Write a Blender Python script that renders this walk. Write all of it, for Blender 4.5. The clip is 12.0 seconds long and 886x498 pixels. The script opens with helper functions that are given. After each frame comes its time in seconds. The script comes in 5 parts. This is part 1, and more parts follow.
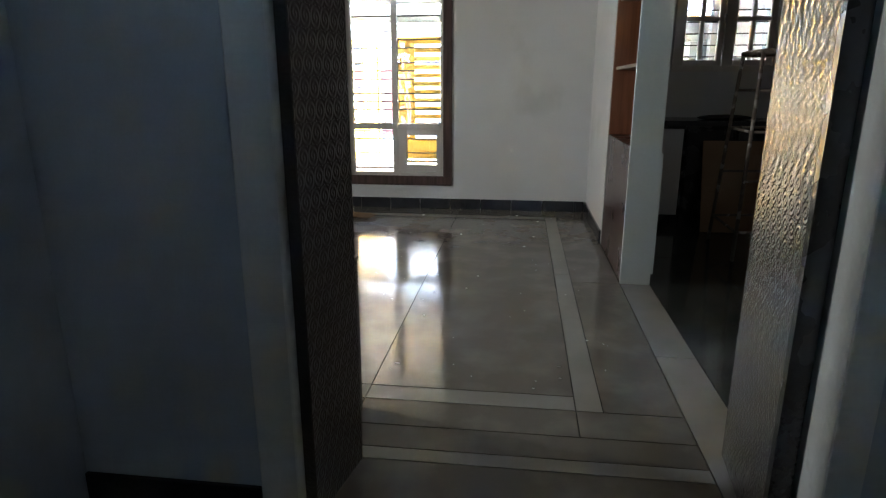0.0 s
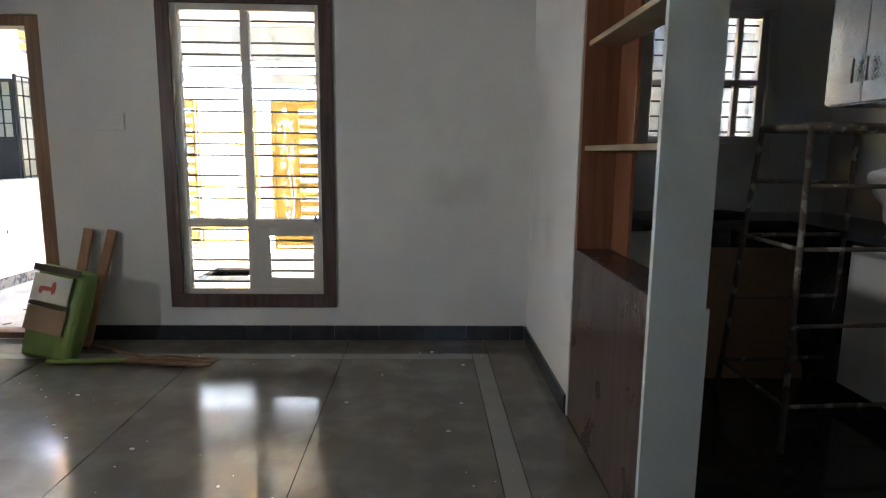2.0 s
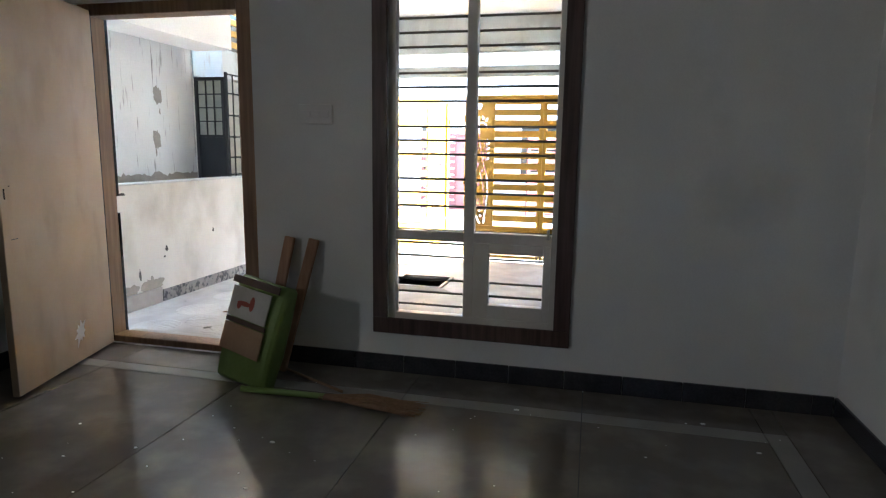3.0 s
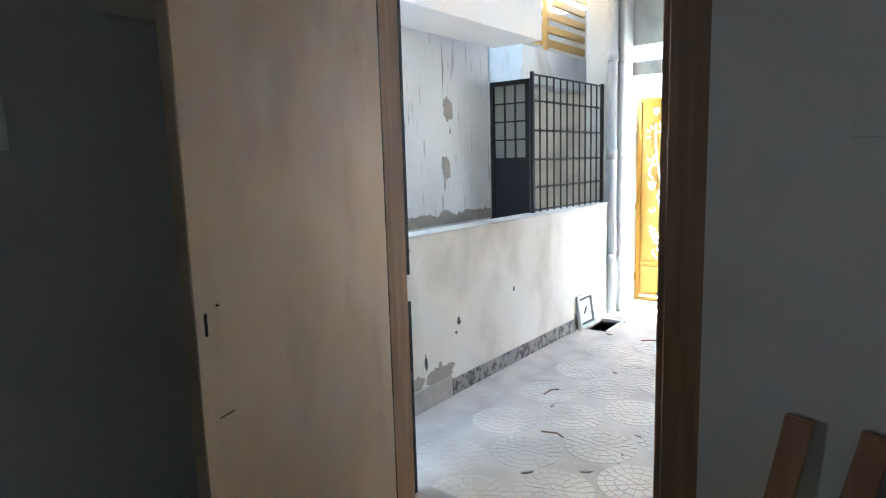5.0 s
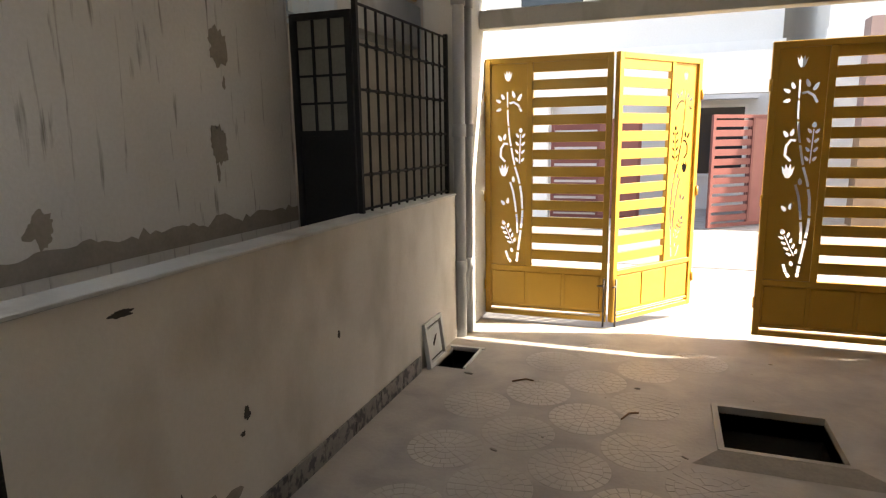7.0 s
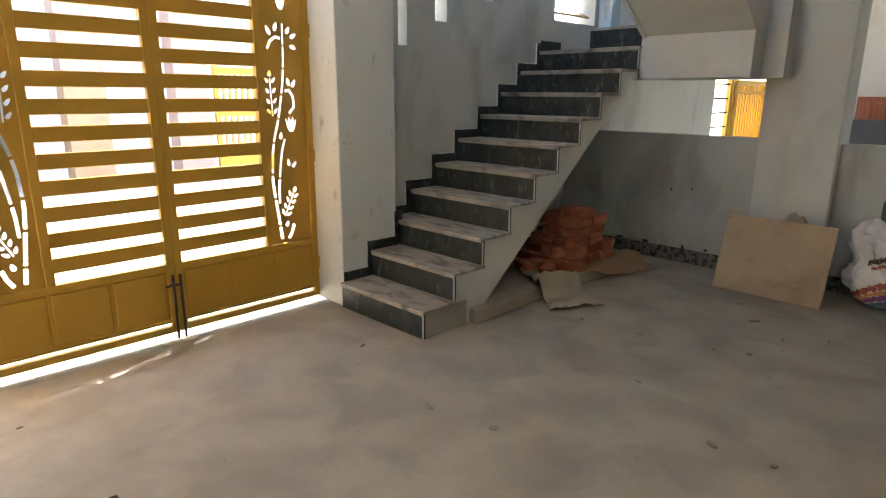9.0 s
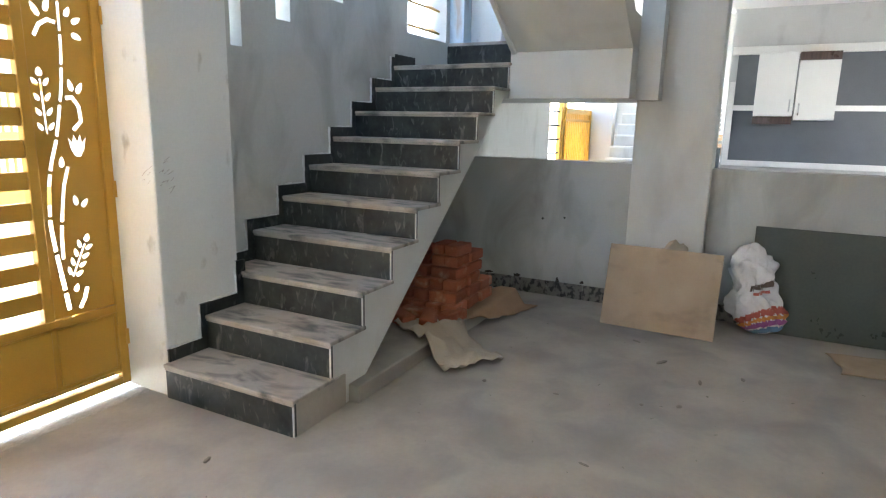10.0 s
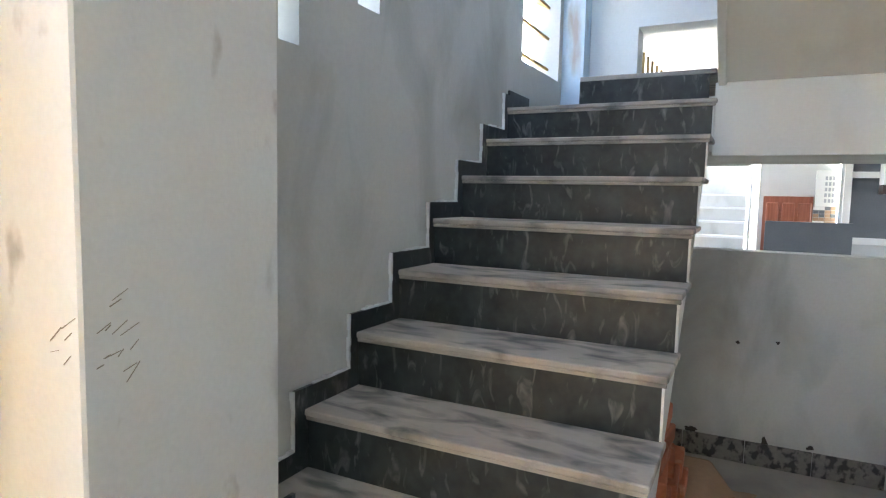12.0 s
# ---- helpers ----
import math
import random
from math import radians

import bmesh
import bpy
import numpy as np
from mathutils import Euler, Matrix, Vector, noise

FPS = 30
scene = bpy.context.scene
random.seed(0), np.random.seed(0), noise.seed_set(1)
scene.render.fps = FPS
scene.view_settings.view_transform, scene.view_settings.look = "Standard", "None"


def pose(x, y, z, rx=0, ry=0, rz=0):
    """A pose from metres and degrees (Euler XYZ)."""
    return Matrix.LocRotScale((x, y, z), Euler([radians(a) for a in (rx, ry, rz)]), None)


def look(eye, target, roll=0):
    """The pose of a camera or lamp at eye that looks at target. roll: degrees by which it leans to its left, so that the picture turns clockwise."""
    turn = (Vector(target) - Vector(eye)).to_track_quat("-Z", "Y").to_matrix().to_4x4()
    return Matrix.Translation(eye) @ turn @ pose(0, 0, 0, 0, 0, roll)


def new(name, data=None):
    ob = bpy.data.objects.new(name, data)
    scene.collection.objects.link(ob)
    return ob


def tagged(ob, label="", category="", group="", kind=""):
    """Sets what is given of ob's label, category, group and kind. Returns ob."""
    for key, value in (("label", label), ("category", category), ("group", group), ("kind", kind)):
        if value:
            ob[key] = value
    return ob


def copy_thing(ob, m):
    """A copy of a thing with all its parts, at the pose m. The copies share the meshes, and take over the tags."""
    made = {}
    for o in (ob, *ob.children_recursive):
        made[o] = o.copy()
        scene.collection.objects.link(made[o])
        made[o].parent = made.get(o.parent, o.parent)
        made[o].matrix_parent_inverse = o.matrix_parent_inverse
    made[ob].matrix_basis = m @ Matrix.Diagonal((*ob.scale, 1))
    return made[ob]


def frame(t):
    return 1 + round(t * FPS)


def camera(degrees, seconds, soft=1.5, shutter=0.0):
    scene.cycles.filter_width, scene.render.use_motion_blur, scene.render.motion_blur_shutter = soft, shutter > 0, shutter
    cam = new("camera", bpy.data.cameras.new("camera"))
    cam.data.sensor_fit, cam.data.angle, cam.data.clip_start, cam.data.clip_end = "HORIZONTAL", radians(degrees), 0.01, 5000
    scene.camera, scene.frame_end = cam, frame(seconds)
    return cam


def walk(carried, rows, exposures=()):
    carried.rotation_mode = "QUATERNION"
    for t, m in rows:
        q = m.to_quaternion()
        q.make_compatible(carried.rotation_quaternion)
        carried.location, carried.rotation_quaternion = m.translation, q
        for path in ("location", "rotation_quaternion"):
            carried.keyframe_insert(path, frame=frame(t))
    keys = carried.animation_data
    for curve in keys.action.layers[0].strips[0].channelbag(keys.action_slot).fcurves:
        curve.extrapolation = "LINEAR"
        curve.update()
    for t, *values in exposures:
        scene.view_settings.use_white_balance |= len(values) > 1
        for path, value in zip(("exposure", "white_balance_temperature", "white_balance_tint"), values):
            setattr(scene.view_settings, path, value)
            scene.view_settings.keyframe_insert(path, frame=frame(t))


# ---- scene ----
cam = camera(72.1, 12.0, soft=1.2)
PATH = [
    (0, (0.432, 0.053, 1.19), (0.145, 1.962, 0.668), 0.0),
    (0.5, (0.403, 0.464, 1.211), (0.273, 2.405, 0.745), -0.2),
    (1, (0.383, 0.93, 1.24), (0.322, 2.887, 0.832), 0.0),
    (1.5, (0.365, 1.384, 1.258), (0.351, 3.352, 0.9), -0.1),
    (2, (0.32, 1.913, 1.277), (0.336, 3.888, 0.962), 0.6),
    (2.5, (0.029, 2.383, 1.267), (-0.117, 4.353, 0.953), 0.5),
    (3, (-0.217, 2.745, 1.267), (-0.724, 4.653, 0.944), 0.8),
    (3.5, (-0.589, 3.149, 1.286), (-1.509, 4.896, 0.963), 0.5),
    (3.7, (-0.744, 3.323, 1.289), (-1.78, 5.007, 0.984), 0.2),
    (5.3, (-1.966, 4.496, 1.375), (-3.19, 6.053, 1.1), -1.5),
    (5.5, (-2.072, 4.613, 1.36), (-3.3, 6.17, 1.097), -1.3),
    (6, (-2.336, 4.948, 1.38), (-3.494, 6.556, 1.109), -1.0),
    (6.5, (-2.496, 5.307, 1.348), (-3.495, 7.014, 1.055), -0.8),
    (7, (-2.66, 5.69, 1.338), (-3.342, 7.536, 0.981), -0.9),
    (7.5, (-2.647, 6.041, 1.352), (-2.77, 7.98, 0.88), -0.1),
    (7.7, (-2.66, 6.15, 1.325), (-2.553, 8.09, 0.847), -0.1),
    (9.3, (-2.258, 7.203, 1.254), (-0.71, 8.373, 0.77), 0.7),
    (9.5, (-2.194, 7.358, 1.233), (-0.558, 8.41, 0.765), 0.9),
    (10, (-1.91, 7.77, 1.201), (-0.169, 8.67, 0.803), 1.2),
    (10.5, (-1.64, 8.187, 1.178), (0.108, 9.092, 0.823), 1.0),
    (11, (-1.291, 8.579, 1.195), (0.453, 9.495, 0.85), 1.2),
    (11.5, (-1.01, 8.955, 1.227), (0.739, 9.884, 0.95), 1.2),
    (12, (-0.639, 9.27, 1.208), (1.138, 10.171, 1.028), 1.2),
]
EXPOSURES = [
    (0.0, 6.45, 5900, 6), (0.5, 6.25, 5900, 7), (1.0, 6.2, 5700, 4), (1.5, 6.15, 5900, 8), (2.0, 6.1, 5900, 9), (2.5, 5.85, 5600, 8), (3.0, 5.0, 5700, 8), (3.5, 5.05, 5700, 8),
    (5.5, 4.5, 5300, 4), (6.0, 3.85, 5400, 4), (6.5, 3.2, 6700, 5), (7.0, 2.4, 7700, 13), (7.5, 1.95, 8400, 17),
    (9.5, 4.2, 6300, 6), (10.5, 4.4, 5700, 6), (11.0, 4.45, 5600, 6), (12.0, 4.5, 6000, 7),
]
walk(cam, [(t, look(eye, target, roll)) for t, eye, target, roll in PATH], EXPOSURES)

# ---- world and lights ----
SUN = Vector((0.72, 0.195, 0.666)).normalized()
world = bpy.data.worlds.new("world")
scene.world = world
world.use_nodes = True
wn, wl = world.node_tree.nodes, world.node_tree.links
sky = wn.new("ShaderNodeTexSky")
sky.sky_type = "NISHITA"
sky.sun_disc = False
sky.sun_elevation = math.asin(SUN.z)
sky.sun_rotation = math.atan2(SUN.x, SUN.y)
sky.dust_density = 3.0
wl.new(sky.outputs[0], wn["Background"].inputs[0])
wn["Background"].inputs[1].default_value = 0.15
sun_data = bpy.data.lights.new("sun", "SUN")
sun_data.energy, sun_data.angle, sun_data.color = 5.0, radians(0.5), (1.0, 0.95, 0.87)
new("sun", sun_data).matrix_world = look(SUN * 40, (0, 0, 0))


def opening_light(name, at, target, width, height, watts, color=(1.0, 0.97, 0.92)):
    """Area lamp set in an opening as added fill light."""
    data = bpy.data.lights.new(name, "AREA")
    data.shape, data.size, data.size_y, data.energy, data.color = "RECTANGLE", width, height, watts, color
    new(name, data).matrix_world = look(at, target)


# ---- materials ----
def rgb(c):
    return (c[0], c[1], c[2], 1.0)


def material(name, base, second=None, rough=0.6, metal=0.0, scale=6.0, fine=60.0, mix=0.5, bump=0.15, dist=0.004, stain=None,
             stain_scale=(1.5, 1.5, 1.5), stain_at=(0.55, 0.7), distort=0.0, rough_var=0.1, spec=0.5, per_piece=0.0, coat=0.0):
    """Two scales of variation between base and second, stains of a third colour, fine relief."""
    m = bpy.data.materials.new(name)
    m.use_nodes = True
    n, l = m.node_tree.nodes, m.node_tree.links
    b = n["Principled BSDF"]
    second = second or tuple(v * 0.8 for v in base)
    pos = n.new("ShaderNodeNewGeometry").outputs["Position"]

    def tex(sc, detail=4.0, vec=None):
        t = n.new("ShaderNodeTexNoise")
        t.inputs["Scale"].default_value, t.inputs["Detail"].default_value = sc, detail
        l.new(vec or pos, t.inputs["Vector"])
        return t.outputs["Fac"]

    def ramp(fac, lo, hi):
        r = n.new("ShaderNodeMapRange")
        r.inputs["From Min"].default_value, r.inputs["From Max"].default_value = lo, hi
        l.new(fac, r.inputs["Value"])
        return r.outputs["Result"]

    def blend(fac, a, c):
        x = n.new("ShaderNodeMix")
        x.data_type = "RGBA"
        l.new(fac, x.inputs[0]) if hasattr(fac, "is_output") else setattr(x.inputs[0], "default_value", fac)
        for k, v in ((6, a), (7, c)):
            if hasattr(v, "is_output"):
                l.new(v, x.inputs[k])
            else:
                x.inputs[k].default_value = rgb(v)
        return x.outputs[2]

    def math_node(op, a, c):
        x = n.new("ShaderNodeMath")
        x.operation = op
        for k, v in enumerate((a, c)):
            if hasattr(v, "is_output"):
                l.new(v, x.inputs[k])
            else:
                x.inputs[k].default_value = v
        return x.outputs[0]

    large, small = tex(scale), tex(fine, 3.0)
    fac = math_node("ADD", math_node("MULTIPLY", ramp(large, 0.3, 0.7), mix), math_node("MULTIPLY", ramp(small, 0.35, 0.65), (1 - mix) * 0.6))
    color = blend(fac, base, second)
    height = small
    if stain:
        mp = n.new("ShaderNodeMapping")
        mp.inputs["Scale"].default_value = stain_scale
        l.new(pos, mp.inputs["Vector"])
        s_noise = tex(1.0, 7.0, mp.outputs[0])
        s_noise.node.inputs["Distortion"].default_value = distort
        s_fac = ramp(s_noise, *stain_at)
        color = blend(s_fac, color, stain)
    if per_piece:
        info = n.new("ShaderNodeObjectInfo").outputs["Random"]
        hsv = n.new("ShaderNodeHueSaturation")
        l.new(math_node("ADD", math_node("MULTIPLY", info, per_piece), 1 - per_piece / 2), hsv.inputs["Value"])
        l.new(color, hsv.inputs["Color"])
        color = hsv.outputs[0]
    l.new(color, b.inputs["Base Color"])
    l.new(ramp_out(n, l, large, rough - rough_var, rough + rough_var), b.inputs["Roughness"])
    b.inputs["Metallic"].default_value = metal
    b.inputs["Specular IOR Level"].default_value = spec
    b.inputs["Coat Weight"].default_value = coat
    if bump:
        bp = n.new("ShaderNodeBump")
        bp.inputs["Strength"].default_value, bp.inputs["Distance"].default_value = bump, dist
        l.new(math_node("ADD", height, large), bp.inputs["Height"])
        l.new(bp.outputs[0], b.inputs["Normal"])
    return m


def ramp_out(n, l, fac, lo, hi):
    r = n.new("ShaderNodeMapRange")
    r.inputs["From Min"].default_value, r.inputs["From Max"].default_value = 0.3, 0.7
    r.inputs["To Min"].default_value, r.inputs["To Max"].default_value = max(lo, 0.02), min(hi, 1.0)
    l.new(fac, r.inputs["Value"])
    return r.outputs["Result"]


def wood(name, dark, light, along="z", rough=0.5, grain=14.0):
    """Wood with its grain along one axis."""
    m = material(name, dark, light, rough=rough, scale=3, fine=40, bump=0.1, dist=0.002, rough_var=0.02)
    n, l = m.node_tree.nodes, m.node_tree.links
    mp, nz = n.new("ShaderNodeMapping"), n.new("ShaderNodeTexNoise")
    k = {"x": (0.06, 1, 1), "y": (1, 0.06, 1), "z": (1, 1, 0.06)}[along]
    mp.inputs["Scale"].default_value = tuple(v * grain * 3 for v in k)
    l.new(n["Geometry"].outputs["Position"], mp.inputs["Vector"])
    nz.inputs["Scale"].default_value, nz.inputs["Detail"].default_value = 1.0, 5.0
    l.new(mp.outputs[0], nz.inputs["Vector"])
    x = n.new("ShaderNodeMix")
    x.data_type = "RGBA"
    r = n.new("ShaderNodeMapRange")
    r.inputs["From Min"].default_value, r.inputs["From Max"].default_value = 0.35, 0.65
    l.new(nz.outputs["Fac"], r.inputs["Value"])
    l.new(r.outputs["Result"], x.inputs[0])
    x.inputs[6].default_value, x.inputs[7].default_value = rgb(dark), rgb(light)
    l.new(x.outputs[2], n["Principled BSDF"].inputs["Base Color"])
    return m


def embossed(name, base, rough=0.22, metal=0.85, cell=0.055):
    """Glossy laminate pressed with rows of rings."""
    m = material(name, base, rough=rough, metal=metal, bump=0.0, scale=3, rough_var=0.02)
    n, l = m.node_tree.nodes, m.node_tree.links
    mp = n.new("ShaderNodeMapping")
    mp.inputs["Scale"].default_value = (1 / cell,) * 3
    l.new(n["Geometry"].outputs["Position"], mp.inputs["Vector"])
    sep = n.new("ShaderNodeSeparateXYZ")
    l.new(mp.outputs[0], sep.inputs[0])

    def op(kind, a, c=0.0):
        x = n.new("ShaderNodeMath")
        x.operation = kind
        for k, v in enumerate((a, c)):
            if hasattr(v, "is_output"):
                l.new(v, x.inputs[k])
            else:
                x.inputs[k].default_value = v
        return x.outputs[0]

    row = op("FLOOR", sep.outputs["Z"])
    u = op("SUBTRACT", op("FRACT", op("ADD", op("ADD", sep.outputs["X"], sep.outputs["Y"]), op("MULTIPLY", row, 0.5))), 0.5)
    v = op("SUBTRACT", op("FRACT", sep.outputs["Z"]), 0.5)
    r = op("SQRT", op("ADD", op("MULTIPLY", u, u), op("MULTIPLY", v, v)))
    swirl = op("SINE", op("ADD", op("MULTIPLY", r, 22.0), op("ARCTAN2", v, u)))
    bp = n.new("ShaderNodeBump")
    bp.inputs["Strength"].default_value, bp.inputs["Distance"].default_value = 0.22, 0.004
    l.new(swirl, bp.inputs["Height"])
    l.new(bp.outputs[0], n["Principled BSDF"].inputs["Normal"])
    return m


M = {}
M["wall_in"] = material("interior_white_paint", (0.72, 0.71, 0.69), (0.62, 0.61, 0.59), rough=0.75, scale=1.2, fine=120, bump=0.08, dist=0.002, stain=(0.5, 0.49, 0.46), stain_at=(0.62, 0.85))
# passage walls: darker and bluer, their shade is put into the colour
M["wall_dim"] = material("shaded_bluish_wall", (0.42, 0.47, 0.52), (0.36, 0.41, 0.46), rough=0.7, scale=1.5, fine=120, bump=0.08, dist=0.002)
M["ceiling"] = material("ceiling_paint", (0.78, 0.77, 0.75), rough=0.8, scale=1.0, fine=80, bump=0.05)
M["slab"] = material("dark_polished_granite", (0.118, 0.105, 0.089), (0.16, 0.142, 0.12), rough=0.13, scale=2.2, fine=220, mix=0.7, bump=0.03, dist=0.001, stain=(0.24, 0.21, 0.17), stain_scale=(4.5, 4.5, 4.5), stain_at=(0.46, 0.86), rough_var=0.03, per_piece=0.2)
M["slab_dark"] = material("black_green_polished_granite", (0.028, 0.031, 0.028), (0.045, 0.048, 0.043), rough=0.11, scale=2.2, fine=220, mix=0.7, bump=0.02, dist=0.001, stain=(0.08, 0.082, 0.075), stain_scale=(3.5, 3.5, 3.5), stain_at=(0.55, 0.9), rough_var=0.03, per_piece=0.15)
M["strip"] = material("light_granite_strip", (0.29, 0.272, 0.245), (0.21, 0.197, 0.175), rough=0.2, scale=5, fine=200, bump=0.03, dist=0.001, rough_var=0.03)
M["low_wall"] = material("stained_cream_wash", (0.58, 0.56, 0.505), (0.48, 0.46, 0.405), rough=0.85, scale=1.6, fine=60, mix=0.7, bump=0.2, dist=0.004, stain=(0.34, 0.31, 0.25), stain_scale=(2.6, 2.6, 1.6), stain_at=(0.5, 0.82))
M["reveal"] = material("polished_black_veined_granite", (0.012, 0.012, 0.013), (0.022, 0.022, 0.022), rough=0.07, rough_var=0.02, scale=6, bump=0.0, stain=(0.17, 0.16, 0.13), stain_scale=(9, 9, 5), stain_at=(0.64, 0.7))
M["grout"] = material("dark_joint", (0.05, 0.048, 0.045), rough=0.85)
M["skirt"] = material("black_granite_skirting", (0.02, 0.021, 0.025), (0.05, 0.05, 0.055), rough=0.18, scale=9, fine=90, bump=0.03, rough_var=0.02)
M["win_frame"] = wood("dark_brown_window_wood", (0.05, 0.028, 0.022), (0.1, 0.06, 0.05), "z", 0.42)
M["upvc"] = material("cream_window_paint", (0.68, 0.64, 0.58), (0.6, 0.56, 0.5), rough=0.45, scale=5, bump=0.05)
M["iron"] = material("dark_iron_bar", (0.05, 0.045, 0.04), (0.09, 0.07, 0.06), rough=0.5, metal=0.4, scale=20)
M["door_leaf"] = material("pale_unpainted_door_ply", (0.385, 0.295, 0.2), (0.345, 0.26, 0.172), rough=0.55, scale=4, fine=60, mix=0.6, bump=0.06, dist=0.002, stain=(0.28, 0.205, 0.135), stain_scale=(7, 7, 2.6), stain_at=(0.54, 0.82))
M["door_frame"] = wood("teak_door_frame", (0.22, 0.125, 0.065), (0.31, 0.185, 0.1), "z", 0.5)
M["brown_lam"] = wood("dark_brown_laminate", (0.055, 0.035, 0.03), (0.1, 0.065, 0.055), "z", 0.28, 10)
M["shelf_wood"] = wood("reddish_brown_shelf_wood", (0.17, 0.065, 0.03), (0.24, 0.1, 0.05), "z", 0.4)
M["white_lam"] = material("greenish_white_laminate", (0.62, 0.66, 0.63), (0.55, 0.59, 0.56), rough=0.4, scale=2, bump=0.03)
M["emboss"] = embossed("embossed_silver_laminate", (0.235, 0.235, 0.23), rough=0.2, metal=0.85)
M["brown_emboss"] = embossed("embossed_brown_laminate", (0.05, 0.038, 0.033), rough=0.3, metal=0.1)
M["emboss_dark"] = embossed("embossed_dark_laminate", (0.3, 0.3, 0.29))
M["black_lam"] = material("black_gloss_board", (0.012, 0.012, 0.013), (0.025, 0.025, 0.025), rough=0.25, bump=0.02)
M["kitchen_tile"] = material("kitchen_wall_tile", (0.5, 0.46, 0.44), (0.43, 0.39, 0.37), rough=0.35, scale=3, bump=0.03)
M["porch_floor"] = material("dusty_cement_floor", (0.385, 0.352, 0.3), (0.285, 0.262, 0.228), rough=0.65, scale=3.2, fine=40, mix=0.75, bump=0.35, dist=0.004, stain=(0.235, 0.222, 0.2), stain_scale=(3.2, 3.2, 3.2), stain_at=(0.46, 0.82), distort=0.7)
M["paver"] = material("pale_mosaic_stone", (0.45, 0.408, 0.35), (0.36, 0.33, 0.283), rough=0.55, scale=2.6, fine=50, mix=0.8, bump=0.12, dist=0.002, stain=(0.3, 0.277, 0.242), stain_scale=(1.6, 1.6, 1.6), stain_at=(0.46, 0.70), per_piece=0.12)
M["ext_wall"] = material("grey_white_exterior_wash", (0.49, 0.505, 0.485), (0.39, 0.4, 0.38), rough=0.85, scale=1.3, fine=70, mix=0.7, bump=0.22, dist=0.004, stain=(0.25, 0.245, 0.215), stain_scale=(2.9, 2.9, 1.5), stain_at=(0.49, 0.80), distort=0.6)
M["ext_white"] = material("white_exterior_wash", (0.63, 0.645, 0.635), (0.55, 0.565, 0.555), rough=0.85, scale=1.6, fine=80, bump=0.2, dist=0.004, stain=(0.36, 0.35, 0.33), stain_scale=(8, 8, 5), stain_at=(0.64, 0.76))
M["stair_wash"] = material("pale_grey_stair_wash", (0.6, 0.605, 0.58), (0.51, 0.515, 0.49), rough=0.85, scale=1.3, fine=70, mix=0.7, bump=0.22, dist=0.004, stain=(0.4, 0.385, 0.35), stain_scale=(2.4, 2.4, 1.1), stain_at=(0.55, 0.85))
M["neighbour_paint"] = material("off_white_neighbour_wash", (0.52, 0.525, 0.51), (0.45, 0.455, 0.44), rough=0.85, scale=1.6, fine=60, mix=0.6, bump=0.15, stain=(0.36, 0.35, 0.33), stain_scale=(3, 3, 1.5), stain_at=(0.58, 0.8))
M["streaked"] = material("streaked_neighbour_plaster", (0.6, 0.6, 0.575), (0.48, 0.48, 0.455), rough=0.9, scale=1.5, fine=60, mix=0.6, bump=0.3, dist=0.006, stain=(0.13, 0.122, 0.105), stain_scale=(30, 30, 2.6), stain_at=(0.60, 0.74), distort=0.25)
M["damp"] = material("damp_cement_patch", (0.28, 0.255, 0.215), (0.19, 0.175, 0.145), rough=0.95, scale=9, fine=60, bump=0.3)
M["granite_riser"] = material("dusty_dark_granite_riser", (0.006, 0.010, 0.011), (0.048, 0.054, 0.052), rough=0.42, spec=0.35, scale=8, fine=30, mix=0.65, bump=0.1, stain=(0.2, 0.2, 0.185), stain_scale=(24, 24, 9), stain_at=(0.57, 0.86), distort=1.1)
M["granite_tread"] = material("dusty_granite_tread", (0.37, 0.335, 0.292), (0.3, 0.274, 0.24), rough=0.7, scale=6, fine=30, mix=0.5, bump=0.16, stain=(0.105, 0.107, 0.1), stain_scale=(13, 5, 5), stain_at=(0.48, 0.68), distort=0.5)
M["gold"] = material("mustard_gold_gate_paint", (0.52, 0.3, 0.04), (0.44, 0.245, 0.03), rough=0.38, metal=0.15, scale=3, fine=150, bump=0.05, dist=0.001)
M["red_gate"] = material("dull_red_gate_paint", (0.14, 0.036, 0.03), (0.11, 0.028, 0.024), rough=0.5, scale=3)
M["black_iron"] = material("black_grille_paint", (0.006, 0.006, 0.006), (0.014, 0.013, 0.012), rough=0.6, scale=15, bump=0.1, spec=0.2)
M["smoked"] = material("dull_grey_sheet", (0.17, 0.165, 0.13), (0.11, 0.107, 0.085), rough=0.5, scale=6)
M["pipe"] = material("grey_pvc_pipe", (0.35, 0.36, 0.37), (0.3, 0.31, 0.32), rough=0.5, scale=6)
M["brick"] = material("red_clay_brick", (0.36, 0.12, 0.06), (0.27, 0.085, 0.045), rough=0.9, scale=9, fine=80, bump=0.35, dist=0.004, stain=(0.42, 0.26, 0.18), stain_at=(0.55, 0.75), stain_scale=(9, 9, 9), per_piece=0.4)
M["ply"] = material("raw_plywood", (0.37, 0.285, 0.19), (0.3, 0.225, 0.145), rough=0.65, scale=5, fine=90, mix=0.7, bump=0.08, dist=0.002, stain=(0.22, 0.165, 0.11), stain_scale=(5, 5, 9), stain_at=(0.55, 0.8))
M["sack"] = material("dusty_woven_sack", (0.42, 0.37, 0.3), (0.33, 0.285, 0.22), rough=0.9, scale=6, fine=140, bump=0.4, dist=0.004)
M["card"] = material("brown_cardboard", (0.36, 0.24, 0.15), (0.29, 0.19, 0.115), rough=0.85, scale=5)
